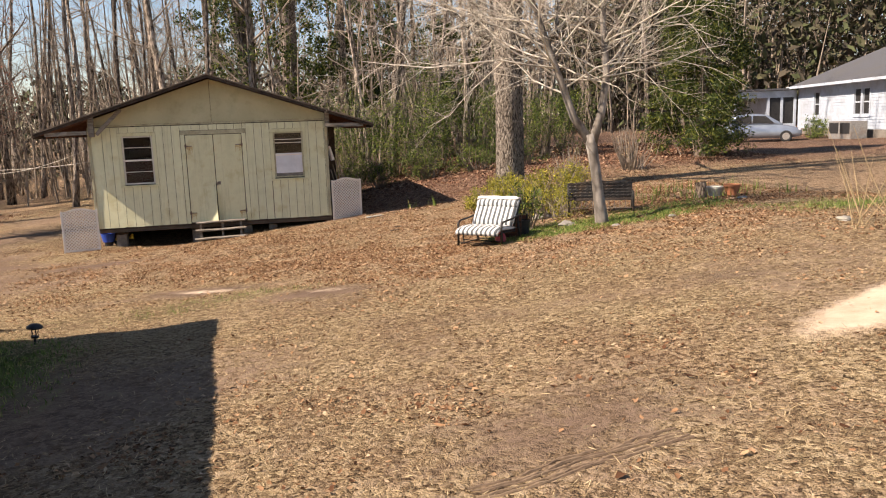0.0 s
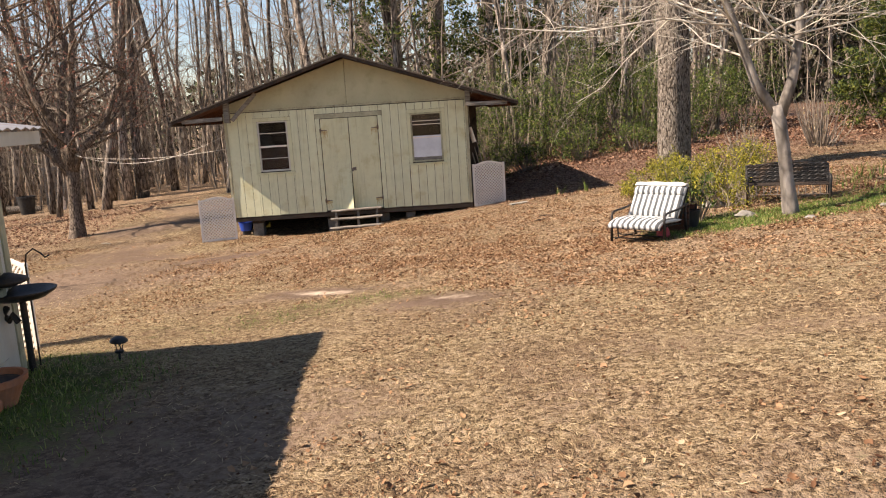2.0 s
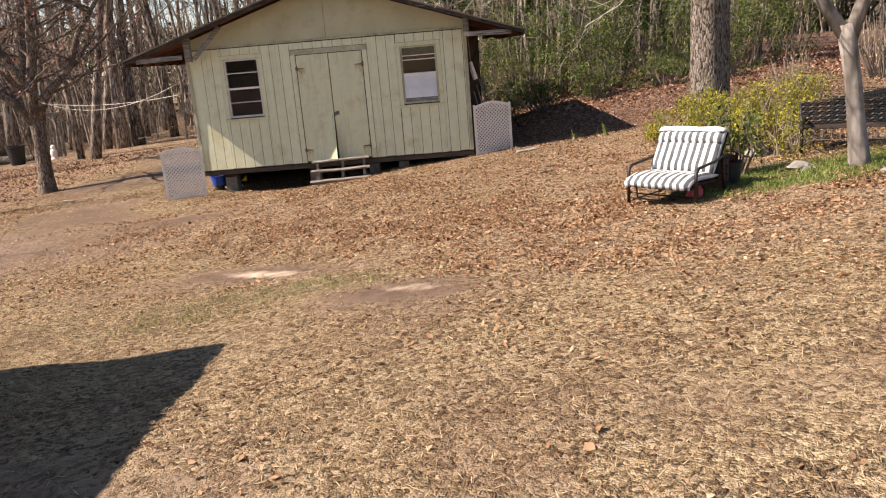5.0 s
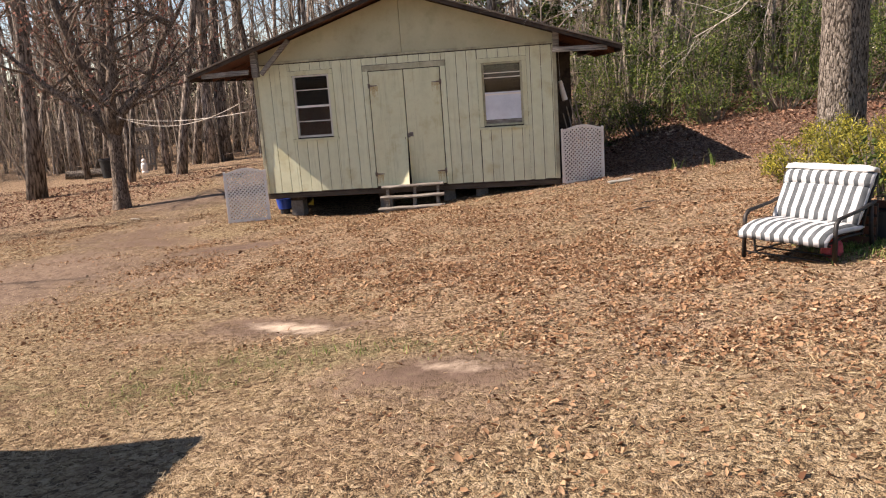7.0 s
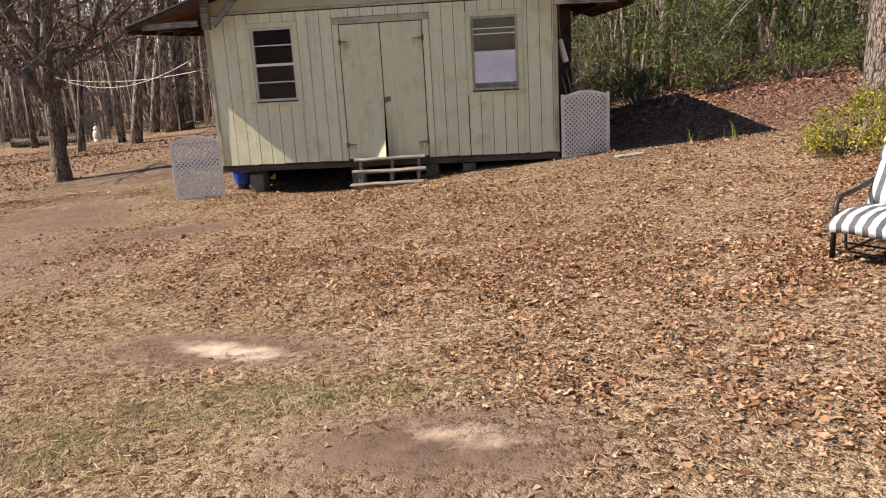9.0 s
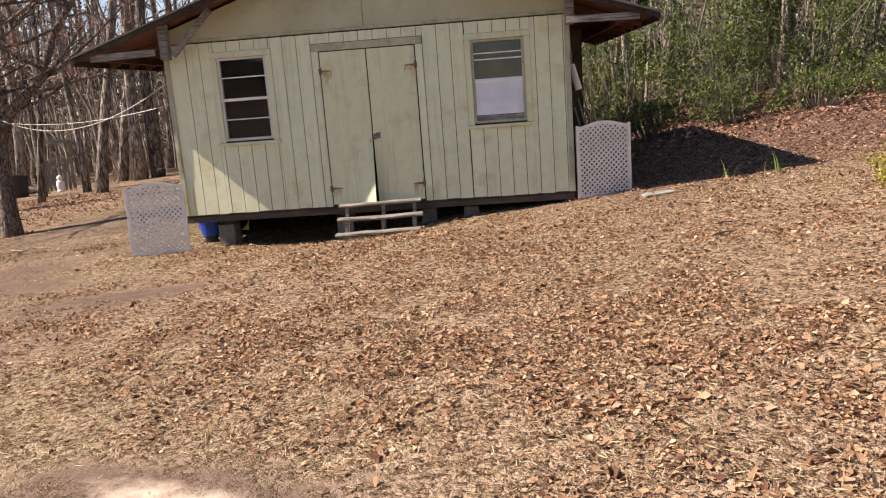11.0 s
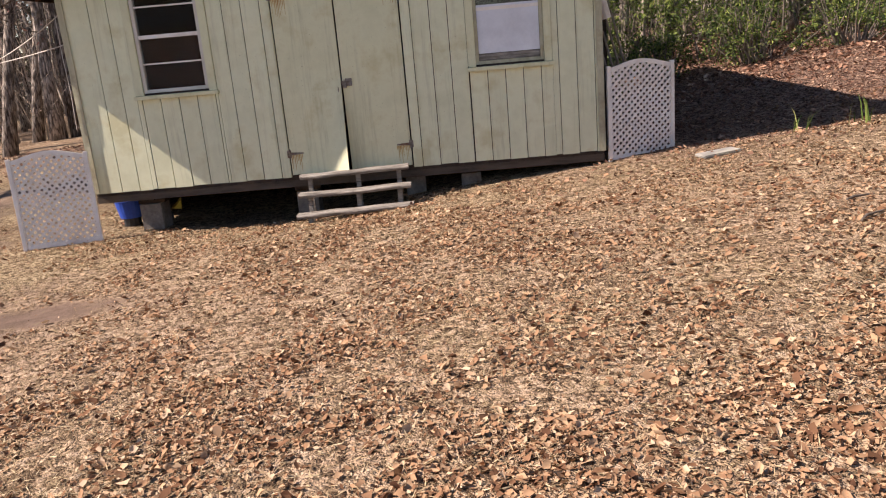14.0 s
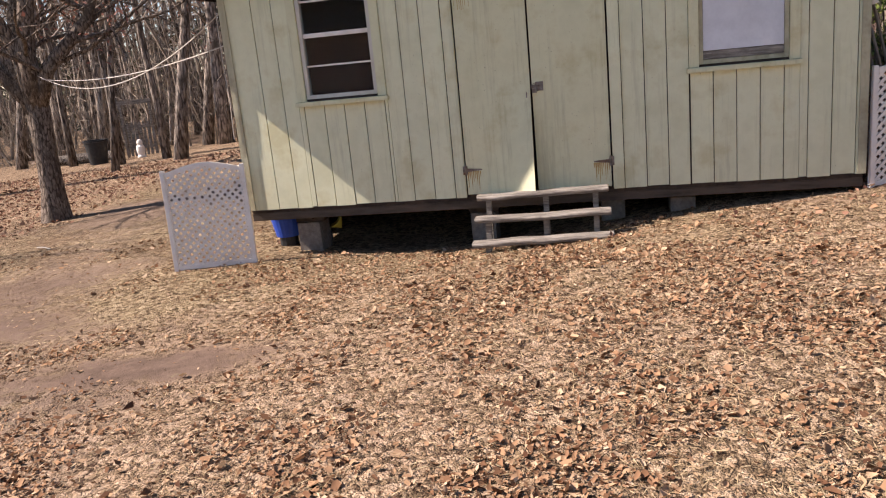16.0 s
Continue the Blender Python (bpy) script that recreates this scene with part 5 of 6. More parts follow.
# ---- lounge chair ----
def cushion(y_z, half, thick, rows=10):
    """A padded slab: its middle line as (y, z) pairs, swept across the width with rounded edges."""
    s = Solid()
    n = len(y_z)
    ring = []
    for i in range(n):
        a, b = y_z[max(i - 1, 0)], y_z[min(i + 1, n - 1)]
        ty, tz = b[0] - a[0], b[1] - a[1]
        ln = math.hypot(ty, tz)
        ring.append((-tz / ln, ty / ln))
    m = rows
    for side in (1, -1):
        for i in range(n):
            e = min(1, 0.35 + 0.65 * math.sin(math.pi * min(i, n - 1 - i) / (n - 1)) * 2.2)
            for k in range(m + 1):
                u = -1 + 2 * k / m
                w = min(1, 0.3 + 1.6 * (1 - abs(u)) ** 0.5) * e
                s.v.append((u * half, y_z[i][0] + ring[i][0] * side * thick / 2 * w, y_z[i][1] + ring[i][1] * side * thick / 2 * w + 0.006 * math.sin(7 * u + 3 * i)))
    row, lay = m + 1, (m + 1) * n
    for i in range(n - 1):
        for k in range(m):
            a = i * row + k
            s.f += [(a, a + 1, a + row + 1, a + row), (lay + a, lay + a + row, lay + a + row + 1, lay + a + 1)]
    edge = list(range(m)) + [i * row + m for i in range(n - 1)] + [(n - 1) * row + k for k in range(m, 0, -1)] + [i * row for i in range(n - 1, 0, -1)]
    for a, b in zip(edge, edge[1:] + edge[:1]):
        s.f.append((a, lay + a, lay + b, b))
    return s


def lounge_chair(at, turn):
    ch = thing("lounge_chair", "black metal lounge chair with worn grey and white striped cushions", "chair", (*at, gz(*at)), turn)
    seat = part("seat_cushion", cushion([(-0.16, 0.31), (-0.15, 0.37), (-0.08, 0.42), (0.06, 0.45), (0.22, 0.445), (0.38, 0.43), (0.52, 0.415), (0.62, 0.41)], 0.46, 0.13, 16), STRIPES, ch, "striped seat cushion with a torn worn patch", smooth=True)
    tp = Solid()
    n = 12
    for lay in (0, 1):
        tp.v += [(0.1, 0.22, 0.512 - 0.03 * lay)] + [(0.1 + 0.15 * math.cos(a) * (1 + 0.2 * math.sin(3 * a)), 0.22 + 0.13 * math.sin(a), 0.508 - 0.03 * lay) for a in (2 * math.pi * q / n for q in range(n))]
    for k in range(n):
        a, b = 1 + k, 1 + (k + 1) % n
        tp.f += [(0, a, b), (13, 13 + b, 13 + a), (a, 13 + a, 13 + b, b)]
    part("torn_patch", tp, CLOTH, seat, "torn bare patch")
    part("back_cushion", cushion([(0.5, 0.46), (0.56, 0.56), (0.63, 0.68), (0.69, 0.79), (0.735, 0.88), (0.75, 0.895)], 0.45, 0.14, 16), STRIPES, ch, "striped back cushion", smooth=True)
    part("head_cushion", cushion([(0.735, 0.885), (0.76, 0.95), (0.8, 1.03), (0.845, 1.075)], 0.46, 0.15, 16), STRIPES, ch, "striped head roll", smooth=True)
    part("top_cover", cushion([(0.77, 1.1), (0.83, 1.135), (0.9, 1.115), (0.93, 1.06)], 0.455, 0.07, 12), CLOTH, ch, "bare white worn top edge of the cushion", smooth=True)
    r = 0.023
    for x in (-0.47, 0.47):
        part("side_frame", Solid().tube([(x, -0.02, 0.0), (x, -0.015, 0.45), (x, 0.0, 0.57), (x, 0.06, 0.625), (x, 0.25, 0.64), (x, 0.5, 0.66), (x, 0.72, 0.7), (x, 0.8, 0.72)], r, 8), IRON, ch, smooth=True)
        part("rear_leg", Solid().tube([(x, 0.72, 0.7), (x, 0.74, 0.35), (x, 0.8, 0.0)], r, 8), IRON, ch, smooth=True)
        part("seat_rail", Solid().tube([(x * 0.93, -0.1, 0.33), (x * 0.93, 0.2, 0.36), (x * 0.93, 0.62, 0.33)], 0.015, 8), IRON, ch, smooth=True)
        part("back_rail", Solid().tube([(x * 0.93, 0.6, 0.33), (x * 0.93, 0.72, 0.68), (x * 0.93, 0.93, 1.06)], 0.015, 8), IRON, ch, smooth=True)
        part("base_rail", Solid().tube([(x * 0.9, -0.0, 0.05), (x * 0.9, 0.78, 0.05)], 0.014, 8), IRON, ch, smooth=True)
        part("glider_arm", Solid().tube([(x * 0.9, 0.12, 0.06), (x * 0.92, 0.1, 0.34)], 0.012, 6), IRON, ch)
    for y, z in ((0.0, 0.08), (0.12, 0.13), (0.78, 0.06), (-0.06, 0.3), (0.6, 0.32)):
        part("cross_bar", Solid().tube([(-0.45, y, z), (0.45, y, z)], 0.012, 8), IRON, ch, smooth=True)
    for z, y in ((0.5, 0.7), (0.7, 0.8), (0.95, 0.92)):
        part("back_strap", Solid().box(-0.43, 0.43, y - 0.004, y + 0.004, z - 0.025, z + 0.025), BLACK_PLASTIC, ch)
    for o in ch.children_recursive:
        o.data.transform(Matrix.Diagonal((0.9, 0.84, 0.69, 1)))
    return ch


lounge_chair((4.56, -7.47), -46)


def garden_bench(at, turn):
    b = thing("garden_bench", "ornate black wrought-iron garden bench beside the tree", "bench", (*at, gz(*at)), turn)
    for x in (-0.62, 0.62):
        part("leg", Solid().tube([(x, 0.05, -0.02), (x, 0.0, 0.2), (x, 0.03, 0.4), (x, 0.0, 0.55), (x, 0.08, 0.62), (x, 0.4, 0.6)], 0.022, 8), IRON, b, smooth=True)
        part("leg", Solid().tube([(x, 0.5, -0.02), (x, 0.42, 0.25), (x, 0.42, 0.42), (x, 0.52, 0.8)], 0.022, 8), IRON, b, smooth=True)
        s = Solid()
        for k in range(4):
            c = Vector((x, 0.1 + 0.08 * k, 0.47 + 0.02 * (k % 2)))
            s.tube([c + Vector((0, 0.05 * math.cos(a), 0.06 * math.sin(a))) for a in (2 * math.pi * i / 10 for i in range(11))], 0.008, 5)
        part("arm_scroll", s, IRON, b)
    for k in range(7):
        part("seat_slat", Solid().box(-0.62, 0.62, 0.02 + k * 0.062, 0.062 + k * 0.062, 0.395, 0.415), DARKWOOD_AND_SHADE, b, bevel=0.003)
    part("top_rail", Solid().tube([(-0.62 + 1.24 * k / 12, 0.52 + 0.0 * k, 0.78 + 0.07 * math.sin(math.pi * k / 12)) for k in range(13)], 0.02, 8), IRON, b, smooth=True)
    part("lower_rail", Solid().tube([(-0.62, 0.43, 0.46), (0.62, 0.43, 0.46)], 0.015, 8), IRON, b, smooth=True)
    rng = random.Random(3)
    for i in range(12):
        s = Solid()
        for j in range(5):
            x = -0.57 + i * 0.104
            z = 0.44 + j * 0.082
            y = 0.44 + (z - 0.46) * 0.25
            rr = rng.uniform(0.042, 0.054)
            s.tube([(x + rr * math.cos(a) * (1 - 0.04 * q), y, z + rr * math.sin(a) * (1 - 0.04 * q)) for q, a in enumerate(2 * math.pi * q / 8 * 1.1 for q in range(10))], 0.028, 5)
            s.tube([(x - 0.05, y, z + 0.03), (x, y - 0.01, z), (x + 0.05, y, z + 0.035)], 0.02, 5)
        part("scroll_panel", s, IRON, b)
    for k in range(12):
        x = -0.58 + k * 0.105
        part("apron_bar", Solid().tube([(x, 0.02, 0.2), (x, 0.02, 0.39)], 0.008, 6), STEEL, b)
    part("apron_rail", Solid().tube([(-0.6, 0.02, 0.2), (0.6, 0.02, 0.2)], 0.01, 6), STEEL, b)
    for o in b.children_recursive:
        o.data.transform(Matrix.Diagonal((1.0, 1, 0.74, 1)))
    return b


bench = garden_bench((7.42, -6.1), -22)


# ---- pots, stones, stump and small garden things ----
def pot(name, label, at, r, h, mat_, soil=True, group=""):
    p = thing(name, label, "pot", (*at, gz(*at) - 0.01), 0, group)
    part("body", Solid().lathe([(r * 0.62, 0), (r * 0.9, h * 0.75), (r * 0.92, h * 0.78), (r, h * 0.79), (r * 1.02, h), (r * 0.9, h), (r * 0.87, h * 0.8), (r * 0.6, h * 0.75)], sides=28), mat_, p, smooth=False, bevel=0)
    if soil:
        part("soil", Solid().lathe([(r * 0.1, h * 0.78), (r * 0.865, h * 0.8), (r * 0.4, h * 0.86)], sides=20), DARKWOOD_AND_SHADE, p)
    return p


pot("flower_pot", "brown terracotta flower pot on the garden bank", (10.4, -5.95), 0.17, 0.26, TERRACOTTA)
pot("white_pot", "white weathered garden pot beside the stump", (10.2, -5.65), 0.19, 0.22, CREAM)
st = thing("tree_stump", "cut weathered tree stump on the garden bank", "stump", (9.8, -5.75, gz(9.8, -5.75)))
part("wood", Solid().tube([(0, 0, -0.1), (0, 0, 0.05), (0.01, 0, 0.2), (0.0, 0.02, 0.34)], [0.17, 0.13, 0.11, 0.115], 12), BARK_BROWN, st)


def rock(at, size, seed, label="pale rounded field stone in the grass"):
    bm = bmesh.new()
    bmesh.ops.create_icosphere(bm, subdivisions=3, radius=1.0)
    for v in bm.verts:
        n = noise.noise(v.co * 1.3 + Vector((seed * 3.1, 0, 0))) * 0.35 + noise.noise(v.co * 3 + Vector((0, seed, 0))) * 0.12
        v.co *= 1 + n
        v.co = Vector((v.co.x * size[0], v.co.y * size[1], v.co.z * size[2]))
    me = bpy.data.meshes.new("rock")
    bm.to_mesh(me)
    bm.free()
    me.materials.append(STONE)
    ob = new("rock", me)
    ob.matrix_world = pose(at[0], at[1], gz(*at) + size[2] * 0.35, 0, 0, seed * 50)
    tagged(ob, label, "rock", "garden stones")


for k, (x, y, s) in enumerate(((6.45, -6.75, 0.2), (6.95, -7.75, 0.09), (6.5, -5.3, 0.2), (8.1, -7.6, 0.08), (8.9, -10.9, 0.12), (10.2, -6.6, 0.1))):
    rock((x, y), (s, s * 0.75, s * 0.36), k + 1)

# clutter behind the lounge chair
bk = thing("bucket", "black plastic bucket behind the lounge chair", "bucket", (5.5, -7.0, gz(5.5, -7.0)))
part("pail", Solid().lathe([(0.1, 0), (0.14, 0.27), (0.147, 0.28), (0.135, 0.28), (0.09, 0.02)], sides=22), BLACK_PLASTIC, bk)
part("handle", Solid().tube([(0.14 * math.cos(a), 0.02, 0.27 + 0.13 * math.sin(a)) for a in (math.pi * i / 8 for i in range(9))], 0.005, 6), IRON, bk)
cr = thing("crate", "dark slatted wooden crate behind the lounge chair", "crate", (5.3, -6.95, gz(5.3, -6.95)), -40)
for k in range(4):
    for sx, y in ((1, -0.17), (1, 0.17)):
        part("slat", Solid().box(-0.25, 0.25, y - 0.008, y + 0.008, 0.02 + k * 0.095, 0.09 + k * 0.095), REDWOOD, cr, bevel=0.003)
for x in (-0.24, 0.24):
    for y in (-0.15, 0.15):
        part("corner_post", Solid().box(x - 0.015, x + 0.015, y - 0.011, y + 0.011, 0, 0.4), DARKWOOD_AND_SHADE, cr)
rc = thing("red_bag", "crumpled red plastic bag under the lounge chair", "bag", (4.92, -7.5, gz(4.92, -7.5)))
part("bag", Solid().lathe([(0.05, 0), (0.1, 0.04), (0.09, 0.12), (0.05, 0.18), (0.02, 0.2)], sides=9), RED_PLASTIC, rc, bevel=0.01)

# dry stalks
for k, (x, y) in enumerate(((8.35, -11.7), (8.75, -11.45), (8.95, -11.8))):
    ob = thing("dry_stalks", "tall dry pale weed stalks standing in the yard", "stalks", (x, y, gz(x, y)), k * 60, "dry weed stalks")
    rr = random.Random(k)
    for j in range(4):
        e = Vector((rr.gauss(0, 0.3), rr.gauss(0, 0.3), rr.uniform(0.6, 1.5)))
        part("stalk", Solid().tube([(0.03 * j, 0, -0.05), e * 0.5 + Vector((0.05, 0, 0)), e], [0.007, 0.005, 0.002], 5), STRAW, ob)

# solar lamp
so = thing("solar_path_lamp", "small black solar path lamp on a stake", "lamp", (-1.55, -11.15, gz(-1.55, -11.15)))
so.matrix_world = pose(-1.55, -11.15, gz(-1.55, -11.15), 3, 5, 0)
part("stake", Solid().tube([(0, 0, -0.1), (0, 0, 0.08)], 0.012, 8), BLACK_PLASTIC, so)
part("cage_base", Solid().lathe([(0.02, 0.075), (0.04, 0.085), (0.042, 0.1), (0.03, 0.105)], sides=16), BLACK_PLASTIC, so)
for k in range(5):
    a = k * 1.257
    part("cage_bar", Solid().tube([(0.036 * math.cos(a), 0.036 * math.sin(a), 0.1), (0.03 * math.cos(a + .5), 0.03 * math.sin(a + .5), 0.14), (0.045 * math.cos(a), 0.045 * math.sin(a), 0.19)], 0.005, 5), BLACK_PLASTIC, so)
part("cap", Solid().lathe([(0.05, 0.188), (0.085, 0.195), (0.082, 0.21), (0.05, 0.235), (0.015, 0.245)], sides=20), BLACK_PLASTIC, so, smooth=True)

# toys under the shed
tub = thing("blue_tub", "blue plastic tub under the shed corner", "tub", (-2.78, 0.55, gz(-2.78, 0.55)))
part("tub", Solid().lathe([(0.13, 0.1), (0.17, 0.3), (0.18, 0.31), (0.165, 0.31), (0.12, 0.12)], sides=22), BLUE, tub)
part("stand", Solid().lathe([(0.1, 0.0), (0.1, 0.098)], sides=12), BLACK_PLASTIC, tub)
tk = thing("toy_truck", "yellow plastic toy digger under the shed", "toy", (-2.48, 0.62, gz(-2.48, 0.62)), 20)
part("body", Solid().box(-0.14, 0.14, -0.08, 0.08, 0.12, 0.2).box(-0.12, 0.0, -0.07, 0.07, 0.2, 0.29), YELLOW_PLASTIC, tk, bevel=0.012)
part("scoop", Solid().prism([(0.15, 0.16), (0.26, 0.14), (0.27, 0.26), (0.22, 0.2)], -0.08, 0.08), YELLOW_PLASTIC, tk)
for x in (-0.09, 0.09):
    for y in (-0.1, 0.1):
        w = part("wheel", Solid().tube([(x, y - 0.02, 0.065), (x, y + 0.02, 0.065)], 0.065, 14), BLACK_PLASTIC, tk)

# white roll and sticks at the side of the shed
rl = thing("white_roll", "white plastic sheet tied at the shed eave", "sheet", (2.84, 0.42, 1.55))
part("roll", Solid().tube([(-0.04, 0, 0.2), (0, 0, 0.0), (0.04, 0, -0.16)], [0.035, 0.05, 0.055], 10), LATTICE, rl, bevel=0.004)
part("cord", Solid().tube([(-0.04, 0, 0.2), (-0.05, 0.02, 0.5), (-0.06, 0.05, 0.86)], 0.005, 5), ROPE, rl)
for k in range(4):
    s_ = thing("leaning_stick", "bare weathered stick leaning against the shed side", "stick", (2.9 + 0.07 * k, 0.35 + 0.1 * k, gz(2.9, 0.4)), 0, "sticks beside the shed")
    part("stick", Solid().tube([(0.12, 0, -0.03), (0.06 + 0.02 * k, 0.2, 0.7), (-0.06, 0.35, 1.25 + 0.12 * k)], [0.02, 0.017, 0.012], 7), TWIG, s_)


# slab, stick and bulb leaves on the bank beside the shed
sl = Solid()
sl.prism([(-0.2, 0.0), (0.22, 0.0), (0.23, 0.02), (0.2, 0.035), (-0.19, 0.035), (-0.22, 0.02)], -0.11, 0.1)
slab = tagged(part("stone_slab", sl, STONE, None, bevel=0.01), "pale flat stone slab lying beside the shed", "slab")
slab.matrix_world = pose(3.76, -0.6, gz(3.76, -0.6) - 0.01, 0, -4, 12)
for k, (x, y, tn, ln) in enumerate(((3.77, -3.5, 40, 0.34), (3.95, -3.0, 25, 0.28), (-6.6, 1.6, -20, 0.3))):
    z0 = gz(x, y)
    stick = tagged(part("fallen_stick", Solid().tube([(-ln / 2, 0, 0.02), (-ln * 0.1, 0.02, 0.022), (ln / 2, -0.01, 0.018)], [0.008, 0.01, 0.006], 7), SHADE_TWIG if k < 2 else PALE_TWIG), "short broken stick lying on the ground", "stick", "fallen sticks")
    stick.matrix_world = pose(x, y, z0, 0, 0, tn)
hc = tagged(part("hanging_cord", Solid().tube([(-2.935, -0.045, 1.9), (-2.94, -0.05, 1.5), (-2.93, -0.05, 1.1), (-2.945, -0.05, 0.72)], 0.0045, 6), ROPE), "frayed pale cord hanging at the shed corner", "cord")


# clothes line
def line(label, p, q, sag):
    p, q = Vector(p), Vector(q)
    ob = tagged(part("clothes_line", Solid().tube([p.lerp(q, k / 24) - Vector((0, 0, sag * 4 * (k / 24) * (1 - k / 24))) for k in range(25)], 0.0065, 6), ROPE), label, "line", "clothes lines")


line("pale rope slung from the shed to a tree", (-2.9, 0.1, 1.95), (-8.3, 4.4, 1.62), 0.45)
line("pale rope slung from the shed to a tree", (-2.9, 0.12, 1.62), (-8.3, 4.45, 1.55), 0.15)


# ---- far left: bin, gate, logs ----
bn = thing("black_bin", "dark round plastic bin among the trees", "bin", (-15.6, 16.3, gz(-15.6, 16.3)))
part("bin", Solid().lathe([(0.28, 0), (0.36, 0.72), (0.39, 0.73), (0.39, 0.78), (0.34, 0.78), (0.27, 0.1)], sides=22), BLACK_PLASTIC, bn)
fg = thing("garden_statue", "small white garden statue standing among the trees", "statue", (-14.2, 16.6, gz(-14.2, 16.6)))
part("figure", Solid().lathe([(0.0, -0.03), (0.13, -0.02), (0.14, 0.04), (0.11, 0.08), (0.14, 0.22), (0.13, 0.36), (0.08, 0.42), (0.1, 0.5), (0.07, 0.57), (0.0, 0.6)], sides=18), LATTICE, fg)
gt = thing("wooden_gate", "weathered wooden picket gate between the trees", "gate", (-14.75, 17.6, gz(-14.75, 17.6)), 10)
for k in range(6):
    part("picket", Solid().box(-0.4 + 0.14 * k, -0.32 + 0.14 * k, -0.012, 0.012, 0, 1.15), GREYWOOD, gt)
for z in (0.25, 0.95):
    part("rail", Solid().box(-0.45, 0.45, 0.0125, 0.05, z, z + 0.09), GREYWOOD, gt)
part("beam", Solid().box(-0.6, 0.6, -0.05, 0.05, 1.75, 1.9), GREYWOOD, gt)
for x in (-0.5, 0.5):
    part("post", Solid().box(x - 0.04, x + 0.04, -0.04, 0.04, -0.1, 1.748), GREYWOOD, gt)
for k, (x, y, tn) in enumerate(((-16.9, 17.6, 10), (-17.5, 18.3, 25))):
    z = gz(x, y) + (0.36 if k == 3 else 0.14)
    lg = tagged(part("log", Solid().tube([(-1.2, 0, 0), (0, 0.04, 0.01), (1.2, 0, 0)], [0.17, 0.16, 0.14], 10), BARK_OAK), "fallen cut log lying at the wood edge", "log", "logs")
    lg.matrix_world = pose(x, y, z, 0, 0, tn)


# ---- the near house ----
def near_house():
    h = thing("near_house", "cream panelled house with a tin-edged low roof", "house", (-2.12, -10.88, 0.02), 6)
    # local x runs along the end wall away from the yard (negative), local y towards the camera (negative)
    wx, wy = -0.32, -0.33
    part("yard_wall", Solid().box(wx - 0.12, wx, wy - 11.5, wy, -0.25, 2.08), CREAM, h, "cream painted side wall")
    part("end_wall", Solid().box(wx - 7.0, wx - 0.122, wy - 0.12, wy, -0.4, 2.08), CREAM, h)
    part("far_wall", Solid().box(wx - 7.12, wx - 7.002, wy - 11.5, wy, -0.4, 2.08), CREAM, h)
    part("rear_wall", Solid().box(wx - 7.0, wx - 0.122, wy - 11.5, wy - 11.38, -0.4, 2.08), CREAM, h)
    part("corner_board", Solid().box(wx - 0.09, wx + 0.016, wy - 0.09, wy + 0.016, -0.3, 2.07), TRIM, h, bevel=0.004)
    part("soffit", Solid().box(-7.8, 0.0, -12.1, 0.0, 2.083, 2.11), WHITE, h)
    part("fascia", Solid().box(-0.022, 0.003, -12.1, 0.003, 2.08, 2.2), CREAM, h, bevel=0.003)
    part("fascia", Solid().box(-7.8, -0.024, -0.022, 0.003, 2.08, 2.2), CREAM, h, bevel=0.003)
    # corrugated roof sheets
    n = 120
    s = Solid()
    for k in range(n + 1):
        y = 0.05 - 12.2 * k / n
        zc = 0.012 * (1 if k % 2 else -1)
        s.v += [(0.05, y, 2.225 + zc), (-3.9, y, 2.9 + zc), (-7.85, y, 2.225 + zc)]
    for k in range(n):
        a = k * 3
        s.f += [(a, a + 1, a + 4, a + 3), (a + 1, a + 2, a + 5, a + 4)]
    part("roof", s, TIN, h, "corrugated tin roof")
    for y0 in (wy - 0.1, wy - 11.5):
        part("gable", Solid().prism([(-7.4, 2.11), (-0.35, 2.11), (-0.35, 2.15), (-3.9, 2.85), (-7.4, 2.15)], y0, y0 + 0.1), CREAM, h)
    for y in (-1.05, -5.2):
        w = part("window", Solid().box(wx + 0.001, wx + 0.03, y - 0.5, y - 0.44, 0.75, 1.75).box(wx + 0.001, wx + 0.03, y + 0.44, y + 0.5, 0.75, 1.75).box(wx + 0.001, wx + 0.03, y - 0.44, y + 0.44, 1.69, 1.75).box(wx + 0.001, wx + 0.03, y - 0.44, y + 0.44, 0.75, 0.81), TRIM, h, bevel=0.003)
        part("pane", Solid().box(wx + 0.002, wx + 0.008, y - 0.439, y + 0.439, 0.811, 1.689), BLACK_PLASTIC, w, "dark window pane")
        part("glazing_bar", Solid().box(wx + 0.009, wx + 0.02, y - 0.439, y + 0.439, 1.23, 1.27), WHITE, w)


near_house()
lattice_panel("white lattice panel behind the near house corner", (-3.55, -9.55, gz(-3.55, -9.55) - 0.03), -28, 0.7, 1.15, 0)


